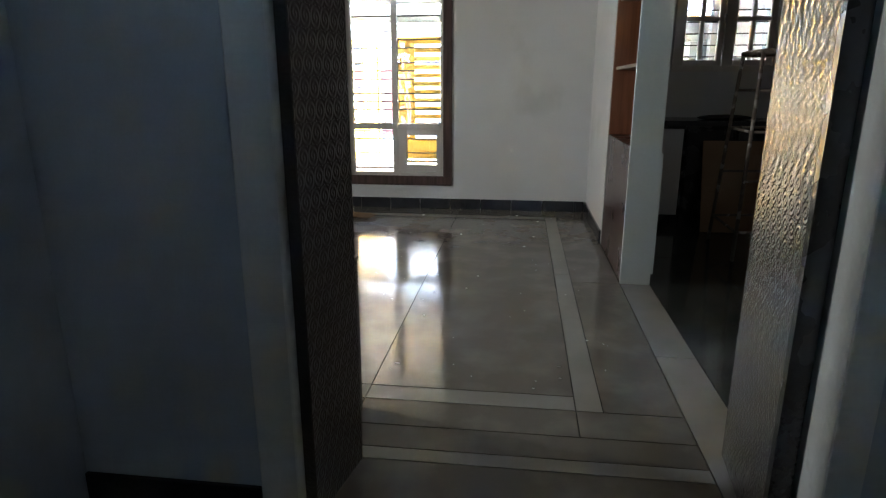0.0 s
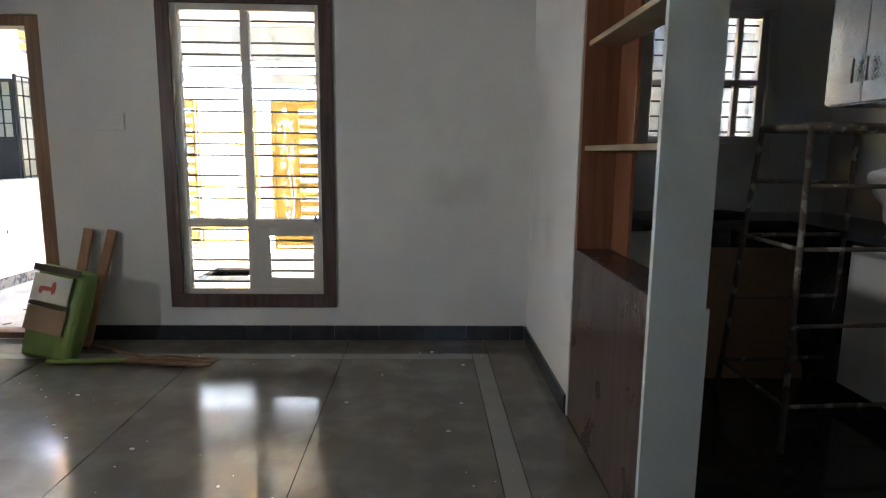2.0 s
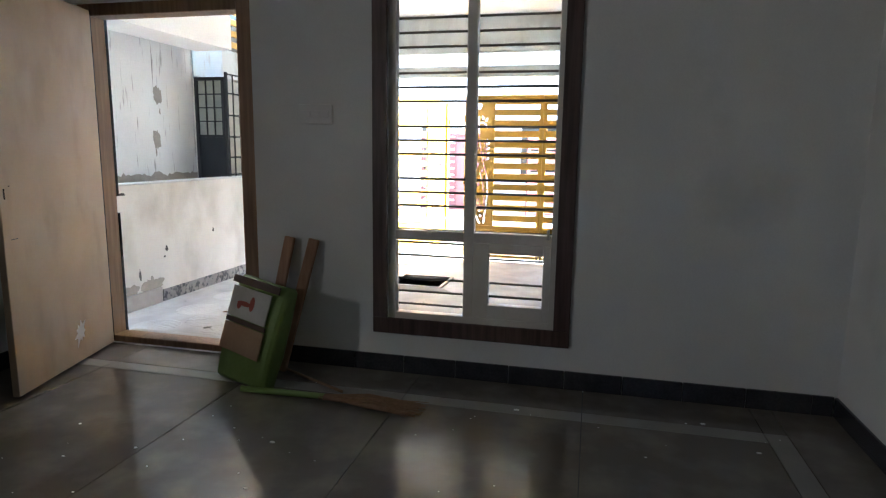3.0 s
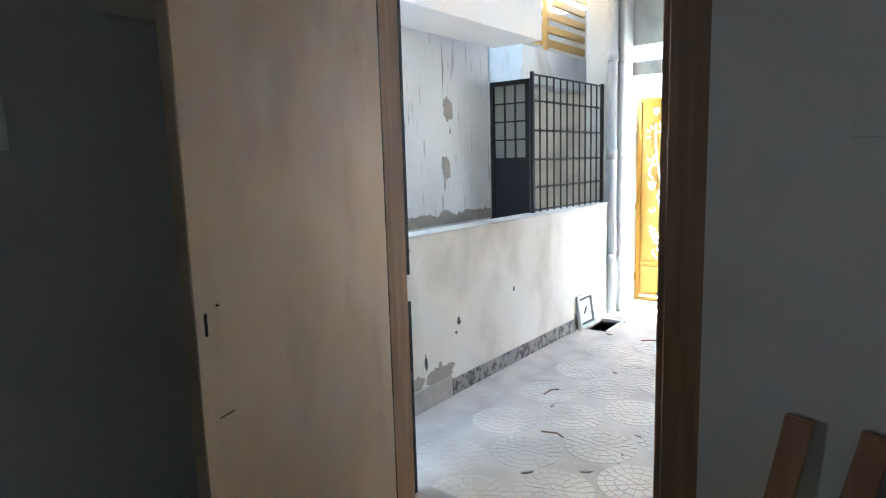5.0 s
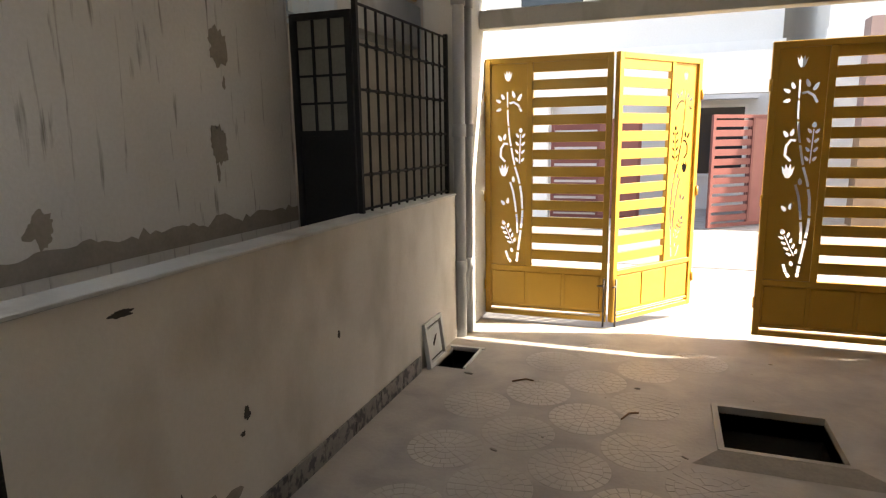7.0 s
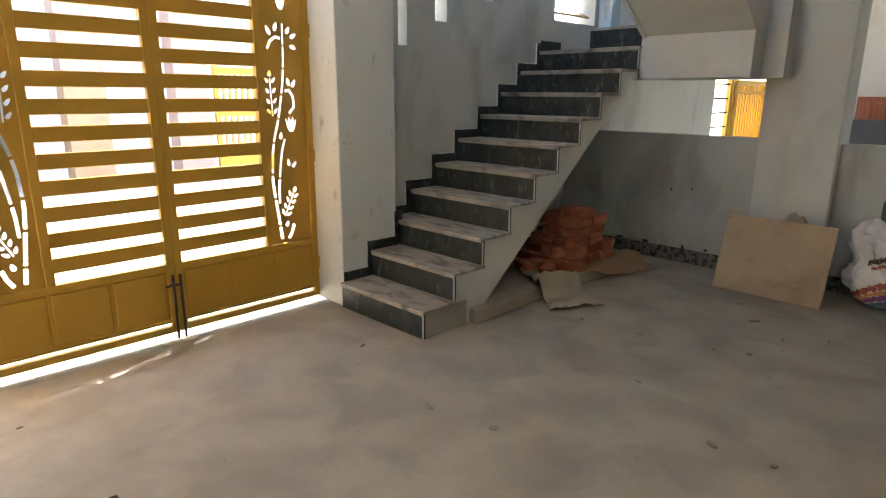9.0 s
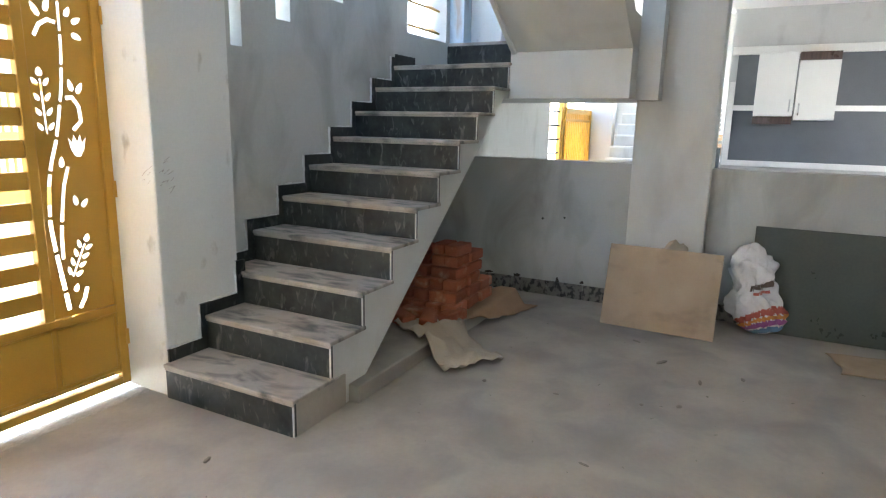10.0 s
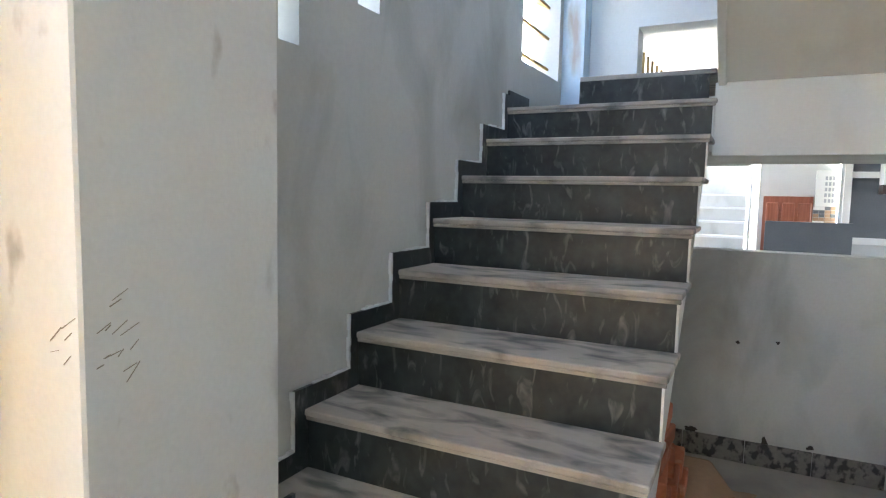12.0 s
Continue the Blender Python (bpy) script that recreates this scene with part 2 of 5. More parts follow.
M["white_bag"] = material("white_woven_plastic_bag", (0.66, 0.65, 0.66), (0.56, 0.55, 0.56), rough=0.55, scale=7, bump=0.2)
M["green_board"] = material("dark_green_stone_slab", (0.03, 0.04, 0.032), (0.055, 0.065, 0.05), rough=0.35, scale=4, bump=0.04)
M["green_bag"] = material("green_printed_bag", (0.2, 0.28, 0.07), (0.15, 0.22, 0.055), rough=0.5, scale=6, bump=0.2)
M["straw"] = material("broom_straw", (0.22, 0.13, 0.07), (0.15, 0.09, 0.05), rough=0.9, scale=30, bump=0.4)
M["plank"] = wood("brown_timber_offcut", (0.3, 0.16, 0.09), (0.38, 0.22, 0.13), "z", 0.7)
M["pit"] = material("damp_dark_pit", (0.03, 0.027, 0.023), (0.05, 0.045, 0.04), rough=0.9, scale=5)
M["white_plain"] = material("white_painted_board", (0.74, 0.73, 0.7), (0.68, 0.67, 0.64), rough=0.5, scale=3, bump=0.04)
M["slate"] = material("dark_slate_cladding", (0.09, 0.1, 0.11), (0.12, 0.13, 0.14), rough=0.5, scale=6)
M["blue_wash"] = material("pale_blue_wash", (0.38, 0.5, 0.6), (0.5, 0.56, 0.6), rough=0.85, scale=4, stain=(0.3, 0.28, 0.26), stain_at=(0.56, 0.7), stain_scale=(8, 8, 2))
M["street"] = material("pale_dusty_street", (0.36, 0.345, 0.315), (0.25, 0.24, 0.22), rough=0.9, scale=9, fine=38, mix=0.5, bump=0.5, dist=0.012, stain=(0.2, 0.19, 0.175), stain_scale=(5, 5, 5), stain_at=(0.55, 0.72))
M["asphalt"] = material("worn_asphalt", (0.11, 0.11, 0.115), (0.15, 0.15, 0.15), rough=0.9, scale=2, fine=60, bump=0.2)
M["facade"] = material("pale_facade", (0.7, 0.69, 0.66), (0.62, 0.61, 0.58), rough=0.85, scale=0.8, fine=30, bump=0.1)
M["chrome"] = material("dull_steel", (0.55, 0.55, 0.55), rough=0.3, metal=1.0, scale=10, bump=0.02)
M["dark_glass"] = material("dark_window_glass", (0.03, 0.035, 0.04), rough=0.12, scale=2, bump=0.0)
M["rust"] = material("paint_spattered_iron", (0.2, 0.17, 0.14), (0.12, 0.09, 0.07), rough=0.7, metal=0.3, scale=25, stain=(0.45, 0.42, 0.38), stain_at=(0.56, 0.62), stain_scale=(14, 14, 14))
M["print_dark"] = material("dark_bag_print", (0.09, 0.06, 0.045), rough=0.5, scale=9, bump=0.02)
M["print_white"] = material("white_bag_print", (0.6, 0.58, 0.54), rough=0.5, scale=9, bump=0.02)
M["print_red"] = material("red_bag_print", (0.42, 0.1, 0.07), rough=0.5, scale=9, bump=0.02)
M["print_blue"] = material("blue_bag_print", (0.1, 0.22, 0.38), rough=0.5, scale=9, bump=0.02)
M["print_purple"] = material("purple_bag_print", (0.3, 0.09, 0.3), rough=0.5, scale=9, bump=0.02)
M["print_orange"] = material("orange_bag_print", (0.6, 0.25, 0.06), rough=0.5, scale=9, bump=0.02)
M["carved"] = wood("carved_brown_door", (0.2, 0.06, 0.03), (0.27, 0.09, 0.05), "z", 0.4)
M["louver"] = material("mustard_louver", (0.45, 0.26, 0.06), rough=0.5, scale=5)
M["steel_white"] = material("white_steel_rail", (0.7, 0.7, 0.7), rough=0.35, metal=0.2, scale=5, bump=0.02)


# ---- building helpers ----
def box(bm, x0, y0, z0, x1, y1, z1):
    """A box between two corners, added to bm."""
    xs, ys, zs = sorted((x0, x1)), sorted((y0, y1)), sorted((z0, z1))
    v = [bm.verts.new((xs[i], ys[j], zs[k])) for i in (0, 1) for j in (0, 1) for k in (0, 1)]
    for f in ((0, 1, 3, 2), (4, 6, 7, 5), (0, 4, 5, 1), (2, 3, 7, 6), (0, 2, 6, 4), (1, 5, 7, 3)):
        bm.faces.new([v[i] for i in f])
    return v


def boxes(*corner_sets, bevel=0.0):
    bm = bmesh.new()
    for c in corner_sets:
        box(bm, *c)
    if bevel:
        bmesh.ops.bevel(bm, geom=bm.edges[:], offset=bevel, segments=1, affect="EDGES", clamp_overlap=True)
    return bm


def rod(bm, a, b, radius, sides=10, radius_end=None):
    """A round bar from a to b."""
    a, b = Vector(a), Vector(b)
    turn = (b - a).to_track_quat("Z", "Y").to_matrix().to_4x4()
    bmesh.ops.create_cone(bm, cap_ends=True, segments=sides, radius1=radius, radius2=radius_end if radius_end is not None else radius,
                          depth=(b - a).length, matrix=Matrix.Translation((a + b) / 2) @ turn)
    return bm


def rods(*bars, radius=0.01, sides=8):
    bm = bmesh.new()
    for a, b in bars:
        rod(bm, a, b, radius, sides)
    return bm


def mesh_of(name, bm, mat, smooth=False):
    bmesh.ops.recalc_face_normals(bm, faces=bm.faces[:])
    me = bpy.data.meshes.new(name)
    bm.to_mesh(me)
    bm.free()
    me.materials.append(mat)
    if smooth:
        for p in me.polygons:
            p.use_smooth = True
    return me


def base_of(ob):
    p = Vector((0, 0, 0))
    while ob:
        p += ob.location
        ob = ob.parent
    return p


def part(name, bm, mat, parent, label="", smooth=False):
    """One mesh under a thing or a part; bm is in the same coordinates as the thing's base."""
    off = base_of(parent)
    bmesh.ops.translate(bm, verts=bm.verts[:], vec=-off)
    ob = new(name, mesh_of(name, bm, mat, smooth))
    ob.parent = parent
    return tagged(ob, label)


def thing(name, base, label, category, group="", kind=""):
    ob = new(name)
    ob.empty_display_size = 0.1
    ob.location = base
    return tagged(ob, label, category, group, kind)


def solid(name, bm, mat, label="", category="", group="", kind="", smooth=False):
    return tagged(new(name, mesh_of(name, bm, mat, smooth)), label, category, group, kind)


def structure(name, bm, mat, label, category):
    return solid(name, bm, mat, label, category, kind="structure")


def wall_x(x0, x1, y0, y1, z0, z1, holes=()):
    """A wall that runs along x, with holes (xa, xb, za, zb) through it."""
    cuts = sorted({x0, x1, *(h[0] for h in holes), *(h[1] for h in holes)})
    sets = []
    for a, b in zip(cuts, cuts[1:]):
        z = z0
        for h in sorted((h for h in holes if h[0] <= a and h[1] >= b), key=lambda h: h[2]):
            if h[2] > z:
                sets.append((a, y0, z, b, y1, h[2]))
            z = h[3]
        if z < z1:
            sets.append((a, y0, z, b, y1, z1))
    return boxes(*sets)


def wall_y(y0, y1, x0, x1, z0, z1, holes=()):
    """The same along y."""
    bm = wall_x(y0, y1, x0, x1, z0, z1, holes)
    for v in bm.verts:
        v.co.x, v.co.y = v.co.y, v.co.x
    return bm


def sheet_with_holes(outer, holes, thick):
    """A flat plate in the xz plane with cut-outs, its middle at y = 0."""
    bm = bmesh.new()
    edges = []
    for loop in (outer, *holes):
        vs = [bm.verts.new((p[0], 0, p[1])) for p in loop]
        edges += [bm.edges.new((vs[i], vs[(i + 1) % len(vs)])) for i in range(len(vs))]
    bmesh.ops.triangle_fill(bm, use_beauty=True, use_dissolve=False, edges=edges, normal=(0, -1, 0))
    ext = bmesh.ops.extrude_face_region(bm, geom=bm.faces[:])
    bmesh.ops.translate(bm, verts=[g for g in ext["geom"] if isinstance(g, bmesh.types.BMVert)], vec=(0, thick, 0))
    bmesh.ops.translate(bm, verts=bm.verts[:], vec=(0, -thick / 2, 0))
    return bm


def leaf_loop(cx, cz, length, width, angle, count=8):
    """A pointed oval."""
    out, a = [], radians(angle)
    for i in range(count):
        t = 2 * math.pi * i / count
        u, v = length / 2 * math.cos(t), width / 2 * math.sin(t) * (1 - 0.35 * math.cos(t))
        out.append((cx + u * math.cos(a) - v * math.sin(a), cz + u * math.sin(a) + v * math.cos(a)))
    return out


def stroke_loop(points, width):
    """A band of even width along a line."""
    left, right = [], []
    for i, p in enumerate(points):
        a, b = points[max(i - 1, 0)], points[min(i + 1, len(points) - 1)]
        d = Vector((b[0] - a[0], b[1] - a[1])).normalized() * width / 2
        left.append((p[0] - d.y, p[1] + d.x))
        right.append((p[0] + d.y, p[1] - d.x))
    return left + right[::-1]


def arc(cx, cz, r, a0, a1, count=7, stretch=1.0):
    return [(cx + r * math.cos(radians(a0 + (a1 - a0) * i / (count - 1))), cz + stretch * r * math.sin(radians(a0 + (a1 - a0) * i / (count - 1)))) for i in range(count)]

# ---- plan ----
ZO = -0.15            # porch floor
YF, YO = 5.97, 6.17   # front wall, inner and outer face
XL, XK = -3.48, 2.92  # side walls of hall and kitchen
XD = 0.93             # hall face of the wall towards the kitchen
TOP = 2.95            # ceiling inside
DOOR = (-3.37, -2.19, 0.0, 2.10)
WINDOW = (-1.40, -0.42, 0.29, 2.20)
KWIN = (1.66, 2.46, 1.35, 2.20)
# the rooms stand a little askew to the porch
ASKEW = Matrix.Translation((0.9, 5.99, 0)) @ pose(0, 0, 0, 0, 0, 1.3) @ Matrix.Translation((-0.9, -5.99, 0))
outside_before = set(bpy.data.objects)

# ---- setting: inside ----
structure("wall_front", wall_x(XL - 0.2, XK + 0.2, YF, YO, ZO, 3.6, [(DOOR[0], DOOR[1], 0.0, DOOR[3]), WINDOW, KWIN]), M["wall_in"], "white painted front wall with door and windows", "wall")
# the side wall's opening is added out of view for the fill lamp
structure("wall_hall_side", wall_y(-1.2, YF, XL - 0.2, XL, 0, TOP, [(2.75, 3.05, 1.45, 1.75)]), M["wall_in"], "white painted side wall of the hall", "wall")
structure("wall_kitchen_side", wall_y(-1.2, YF, XK, XK + 0.2, 0, TOP), M["kitchen_tile"], "tiled kitchen side wall", "wall")
# unseen opening high in the back wall, added to brighten the passage
structure("wall_back", wall_x(XL, XK, -1.4, -1.2, 0, TOP, [(0.5, 0.9, 2.07, 2.25)]), M["wall_in"], "plain back wall", "wall")
structure("wall_divider", boxes((XD, 4.74, 0, XD + 0.19, YF, TOP)), M["wall_in"], "white wall between hall and kitchen", "wall")
structure("wall_passage", boxes((XL, 1.47, 0, -0.385, 1.60, TOP)), M["wall_dim"], "passage wall with shade painted in bluish grey", "wall")
structure("wall_passage_end", boxes((1.07, 1.34, 0, XK, 1.48, TOP)), M["wall_dim"], "wall beside the open door, shade painted in bluish grey", "wall")
structure("ceiling", boxes((XL - 0.2, -1.4, TOP, XK + 0.2, YF, TOP + 0.12)), M["ceiling"], "white ceiling", "ceiling")
structure("floor_base", boxes((XL - 0.2, -1.4, -0.12, XK + 0.2, YO, -0.012)), M["grout"], "dark bed under the granite floor", "floor")
structure("wall_passage_side", boxes((-1.05, -1.2, 0, -0.93, 1.468, TOP)), M["wall_dim"], "passage side wall with shade painted in bluish grey", "wall")
structure("trim", boxes((-0.383, 1.44, 0, -0.275, 1.62, 2.15), bevel=0.004), M["ext_white"], "pale painted door jamb of the passage", "trim")


# added fill lamp in an unseen opening of the side wall
opening_light("side_window_light", (XL - 0.1, 2.9, 1.6), (0, 3.4, 1.0), 0.28, 0.28, 0.72, (1.0, 0.92, 0.82))


def skirting_run(x0, y0, x1, y1, length):
    """Skirting tiles end to end along one wall."""
    run = thing("baseboard", (x0, y0, 0), "black granite skirting tiles along the wall", "baseboard", kind="structure")
    along_x = abs(x1 - x0) > abs(y1 - y0)
    a, b = (x0, x1) if along_x else (y0, y1)
    while a < b - 0.02:
        e = min(a + length, b) - 0.003
        c = (a, y0, 0, e, y1, 0.1) if along_x else (x0, a, 0, x1, e, 0.1)
        part("skirting_tile", boxes(c, bevel=0.002), M["skirt"], run)
        a += length


skirting_run(XL, YF - 0.014, DOOR[0] - 0.01, YF, 0.3)
skirting_run(DOOR[1] + 0.01, YF - 0.014, XD - 0.014, YF, 0.3)
skirting_run(XD - 0.014, 4.76, XD, YF, 0.6)
skirting_run(XL, 1.61, XL + 0.014, YF - 0.014, 0.6)
skirting_run(-0.928, 1.456, -0.39, 1.47, 0.6)


# ---- main door ----
door = thing("door_1", (-3.315, 6.04, 0), "open pale plywood main door leaf", "door", kind="structure")
hinge, tip = Vector((-3.262, 5.985)), Vector((-3.034, 5.075))
d = tip - hinge
turn_leaf = pose(hinge.x, hinge.y, 0, 0, 0, math.degrees(math.atan2(d.y, d.x)))
lm = boxes((0.04, -0.018, 0.012, d.length, 0.018, 2.05), bevel=0.003)
bmesh.ops.transform(lm, matrix=turn_leaf, verts=lm.verts[:])
leaf = part("leaf", lm, M["door_leaf"], door, "pale raw plywood leaf with scuffs")
for u, z, w, h in ((d.length - 0.035, 1.0, 0.009, 0.052), (d.length - 0.075, 1.06, 0.012, 0.005), (d.length - 0.1, 0.8, 0.05, 0.004)):
    bm2 = boxes((u, 0.017, z, u + w, 0.0215, z + h), bevel=0.002)
    bmesh.ops.transform(bm2, matrix=turn_leaf, verts=bm2.verts[:])
    part("keyhole" if h > 0.05 else "scratch", bm2, M["black_lam"], leaf, "dark keyhole slot" if h > 0.05 else "dark scratch")
bm = bmesh.new()
rng = random.Random(4)
cx, cz = d.length * 0.42, 0.185
ring = [(cx + k * 0.075 * math.cos(a), cz + k * 0.1 * math.sin(a)) for i, a in enumerate(j * math.pi / 9 for j in range(18)) for k in ((0.5 + 0.5 * rng.random()) if i % 2 else (0.32 + 0.2 * rng.random()),)]
bm.faces.new([bm.verts.new((x, 0.0195, z)) for x, z in ring])
ext = bmesh.ops.extrude_face_region(bm, geom=bm.faces[:])
bmesh.ops.translate(bm, verts=[g for g in ext["geom"] if isinstance(g, bmesh.types.BMVert)], vec=(0, 0.0015, 0))
bmesh.ops.transform(bm, matrix=turn_leaf, verts=bm.verts[:])
part("filler_patch", bm, M["white_plain"], leaf, "white filler patch")
frame_ob = thing("door_frame", (-3.4, 6.05, 0), "reddish brown teak door frame", "door frame", kind="structure")
part("jamb", boxes((-3.37, 5.995, 0, -3.287, 6.12, 2.10), bevel=0.004), M["door_frame"], frame_ob)
part("jamb", boxes((-2.295, 5.995, 0, -2.19, 6.12, 2.10), bevel=0.004), M["door_frame"], frame_ob)
# black strip paints the shade of the gap beside the hinges
part("rebate", boxes((-3.335, 5.984, 0.012, -3.27, 5.994, 2.06)), M["black_lam"], frame_ob, "black strip painted as shade in the hinge gap")
part("head", boxes((-3.287, 5.995, 2.03, -2.295, 6.12, 2.10), bevel=0.004), M["door_frame"], frame_ob)
part("threshold", boxes((-3.287, 5.995, -0.005, -2.295, 6.12, 0.04), bevel=0.004), M["door_frame"], frame_ob, "worn wooden threshold")
part("stone_reveal", boxes((-3.37, 6.12, 0, -3.35, YO + 0.04, 0.82)), M["reveal"], frame_ob, "polished black granite reveal")
part("stone_reveal", boxes((-3.37, 6.12, 0.93, -3.35, YO + 0.04, 2.1)), M["reveal"], frame_ob, "polished black granite reveal")
part("outer_jamb", boxes((-2.352, 6.125, 0, -2.19, YO + 0.04, 2.1), bevel=0.004), M["door_frame"], frame_ob)
part("stone_sill", boxes((-3.35, 6.12, -0.14, -2.335, YO + 0.10, 0.0)), M["porch_floor"], frame_ob)

# ---- hall window ----
win = thing("window_1", (-0.91, YF, 0.2), "tall barred window in a dark brown surround", "window", kind="structure")
wx0, wx1, wz0, wz1 = -1.465, -0.365, 0.23, 2.27
for c in ((wx0, wz0, wx1, wz0 + 0.09), (wx0, wz1 - 0.09, wx1, wz1), (wx0, wz0 + 0.09, wx0 + 0.085, wz1 - 0.09), (wx1 - 0.085, wz0 + 0.09, wx1, wz1 - 0.09)):
    part("surround", boxes((c[0], YF - 0.02, c[1], c[2], YF - 0.001, c[3]), bevel=0.004), M["win_frame"], win, "dark brown wooden surround")
ix0, ix1, iz0, iz1, xm, zm = -1.385, -0.435, 0.305, 2.19, -0.925, 0.795
yw = YF + 0.02
for c in ((ix0, iz0, ix0 + 0.045, iz1), (ix1 - 0.045, iz0, ix1, iz1), (xm - 0.027, iz0 + 0.045, xm + 0.027, iz1 - 0.045), (ix0 + 0.045, iz0, ix1 - 0.045, iz0 + 0.045), (ix0 + 0.045, iz1 - 0.045, ix1 - 0.045, iz1), (ix0 + 0.045, zm - 0.028, xm - 0.027, zm + 0.028), (xm + 0.027, zm - 0.028, ix1 - 0.045, zm + 0.028), (xm + 0.027, iz0 + 0.045, xm + 0.11, zm - 0.028), (ix1 - 0.085, iz0 + 0.045, ix1 - 0.045, zm - 0.028), (xm + 0.11, iz0 + 0.045, ix1 - 0.085, iz0 + 0.12), (xm + 0.11, zm - 0.085, ix1 - 0.085, zm - 0.028)):
    part("sash_frame", boxes((c[0], yw, c[1], c[2], yw + 0.055, c[3]), bevel=0.003), M["upvc"], win, "cream painted window frame")
z, k = iz0 + 0.08, 0
while z < iz1 - 0.06:
    part("window_bar", rods(((ix0 + 0.02, yw + 0.07, z), (ix1 - 0.02, yw + 0.07, z)), radius=0.0065, sides=6), M["iron"], win)
    k += 1
    z += 0.135 if k % 3 == 0 else 0.075
part("window_catch", boxes((ix1 - 0.07, yw - 0.03, zm + 0.01, ix1 - 0.055, yw, zm + 0.06), bevel=0.003), M["chrome"], win, "small steel catch")

# ---- kitchen window ----
kwin = thing("window_2", (2.06, YF, 1.35), "cream double kitchen window with iron bars", "window", kind="structure")
z0, z1, zm2 = 1.35, 2.20, 1.745
for x0, x1 in ((1.66, 2.035), (2.085, 2.46)):
    xm2 = (x0 + x1) / 2
    for c in ((x0, z0, x0 + 0.05, z1), (x1 - 0.05, z0, x1, z1), (x0 + 0.05, z0, x1 - 0.05, z0 + 0.05), (x0 + 0.05, z1 - 0.05, x1 - 0.05, z1), (x0 + 0.05, zm2 - 0.018, x1 - 0.05, zm2 + 0.018), (xm2 - 0.018, z0 + 0.05, xm2 + 0.018, zm2 - 0.018), (xm2 - 0.018, zm2 + 0.018, xm2 + 0.018, z1 - 0.05)):
        part("sash_frame", boxes((c[0], YF + 0.02, c[1], c[2], YF + 0.06, c[3]), bevel=0.003), M["upvc"], kwin)
part("mullion", boxes((2.035, YF + 0.005, 1.35, 2.085, YF + 0.07, 2.20)), M["upvc"], kwin)
for x0, x1 in ((1.61, 1.66), (2.46, 2.51)):
    part("architrave", boxes((x0, YF - 0.012, 1.30, x1, YF - 0.001, 2.25)), M["upvc"], kwin)
for z0, z1 in ((1.30, 1.35), (2.20, 2.25)):
    part("architrave", boxes((1.66, YF - 0.012, z0, 2.46, YF - 0.001, z1)), M["upvc"], kwin)
for k in range(8):
    z = 1.43 + k * 0.098
    part("window_bar", rods(((1.665, YF + 0.075, z), (2.455, YF + 0.075, z)), radius=0.006, sides=6), M["iron"], kwin)
part("window_handle", boxes((2.02, YF - 0.02, 1.70, 2.035, YF + 0.005, 1.78), bevel=0.003), M["chrome"], kwin)

# ---- divider shelf between hall and kitchen ----
shelf = thing("shelf_unit", (XD, 3.75, 0), "open shelf unit, brown cabinet below and white end panel", "shelf unit")
part("end_panel", boxes((XD, 3.75, 0, XD + 0.177, 3.775, TOP), (XD + 0.177, 3.75, 0.07, XD + 0.19, 3.775, 0.80)), M["white_lam"], shelf, "greenish white end panel")
part("base_cabinet", boxes((XD + 0.004, 3.777, 0, XD + 0.18, 4.735, 0.835), bevel=0.003), M["brown_lam"], shelf, "dark brown laminate base cabinet")
for z in (1.30, 1.755, 2.2):
    part("shelf_board", boxes((XD + 0.02, 3.777, z - 0.011, XD + 0.17, 4.70, z + 0.011), bevel=0.002), M["door_leaf"], shelf, "pale edged shelf board")
part("side_board", boxes((XD + 0.004, 4.70, 0.837, XD + 0.18, 4.735, TOP)), M["shelf_wood"], shelf, "reddish brown side board")
part("back_board", boxes((XD + 0.165, 4.48, 0.837, XD + 0.18, 4.699, TOP)), M["shelf_wood"], shelf, "reddish brown back board")

# ---- passage door and panels ----
pd = thing("door_2", (0.96, 1.47, 0), "open door faced with embossed silver laminate", "door", kind="structure")
lm = boxes((0, 0.0, 0.012, 0.035, 0.455, 2.1), bevel=0.002)
bmesh.ops.transform(lm, matrix=pose(0.938, 1.475, 0, 0, 0, -6), verts=lm.verts[:])
part("leaf", lm, M["emboss"], pd, "embossed silver laminate face")
part("edge_band", boxes((0.932, 1.452, 0.012, 0.985, 1.475, 2.1)), M["black_lam"], pd, "black edge band")
df = thing("door_frame", (1.0, 1.34, 0), "pale grey painted door frame", "door frame", kind="structure")
part("jamb", boxes((0.99, 1.33, 0, 1.07, 1.49, 2.15), bevel=0.003), M["ext_white"], df)
side_leaf = thing("door_3", (-0.25, 1.63, 0), "narrow open door leaf faced with dark embossed laminate", "door", kind="structure")
lm = boxes((0, -0.036, 0.012, 0.30, 0.0, 2.1), bevel=0.003)
bmesh.ops.transform(lm, matrix=pose(-0.268, 1.468, 0, 0, 0, 80), verts=lm.verts[:])
part("leaf", lm, M["brown_emboss"], side_leaf, "dark brown embossed laminate face")
low_box = thing("low_cabinet", (-0.42, 2.0, 0), "low dark brown laminated box behind the door leaf", "cabinet")
part("body", boxes((-0.68, 1.915, 0, -0.27, 2.1, 0.585), bevel=0.004), M["brown_lam"], low_box)
# light falling on the box top is painted as a paler sheet
part("top_board", boxes((-0.68, 1.912, 0.587, -0.266, 2.1, 0.605), bevel=0.003), M["strip"], low_box, "pale top, painted as lit")

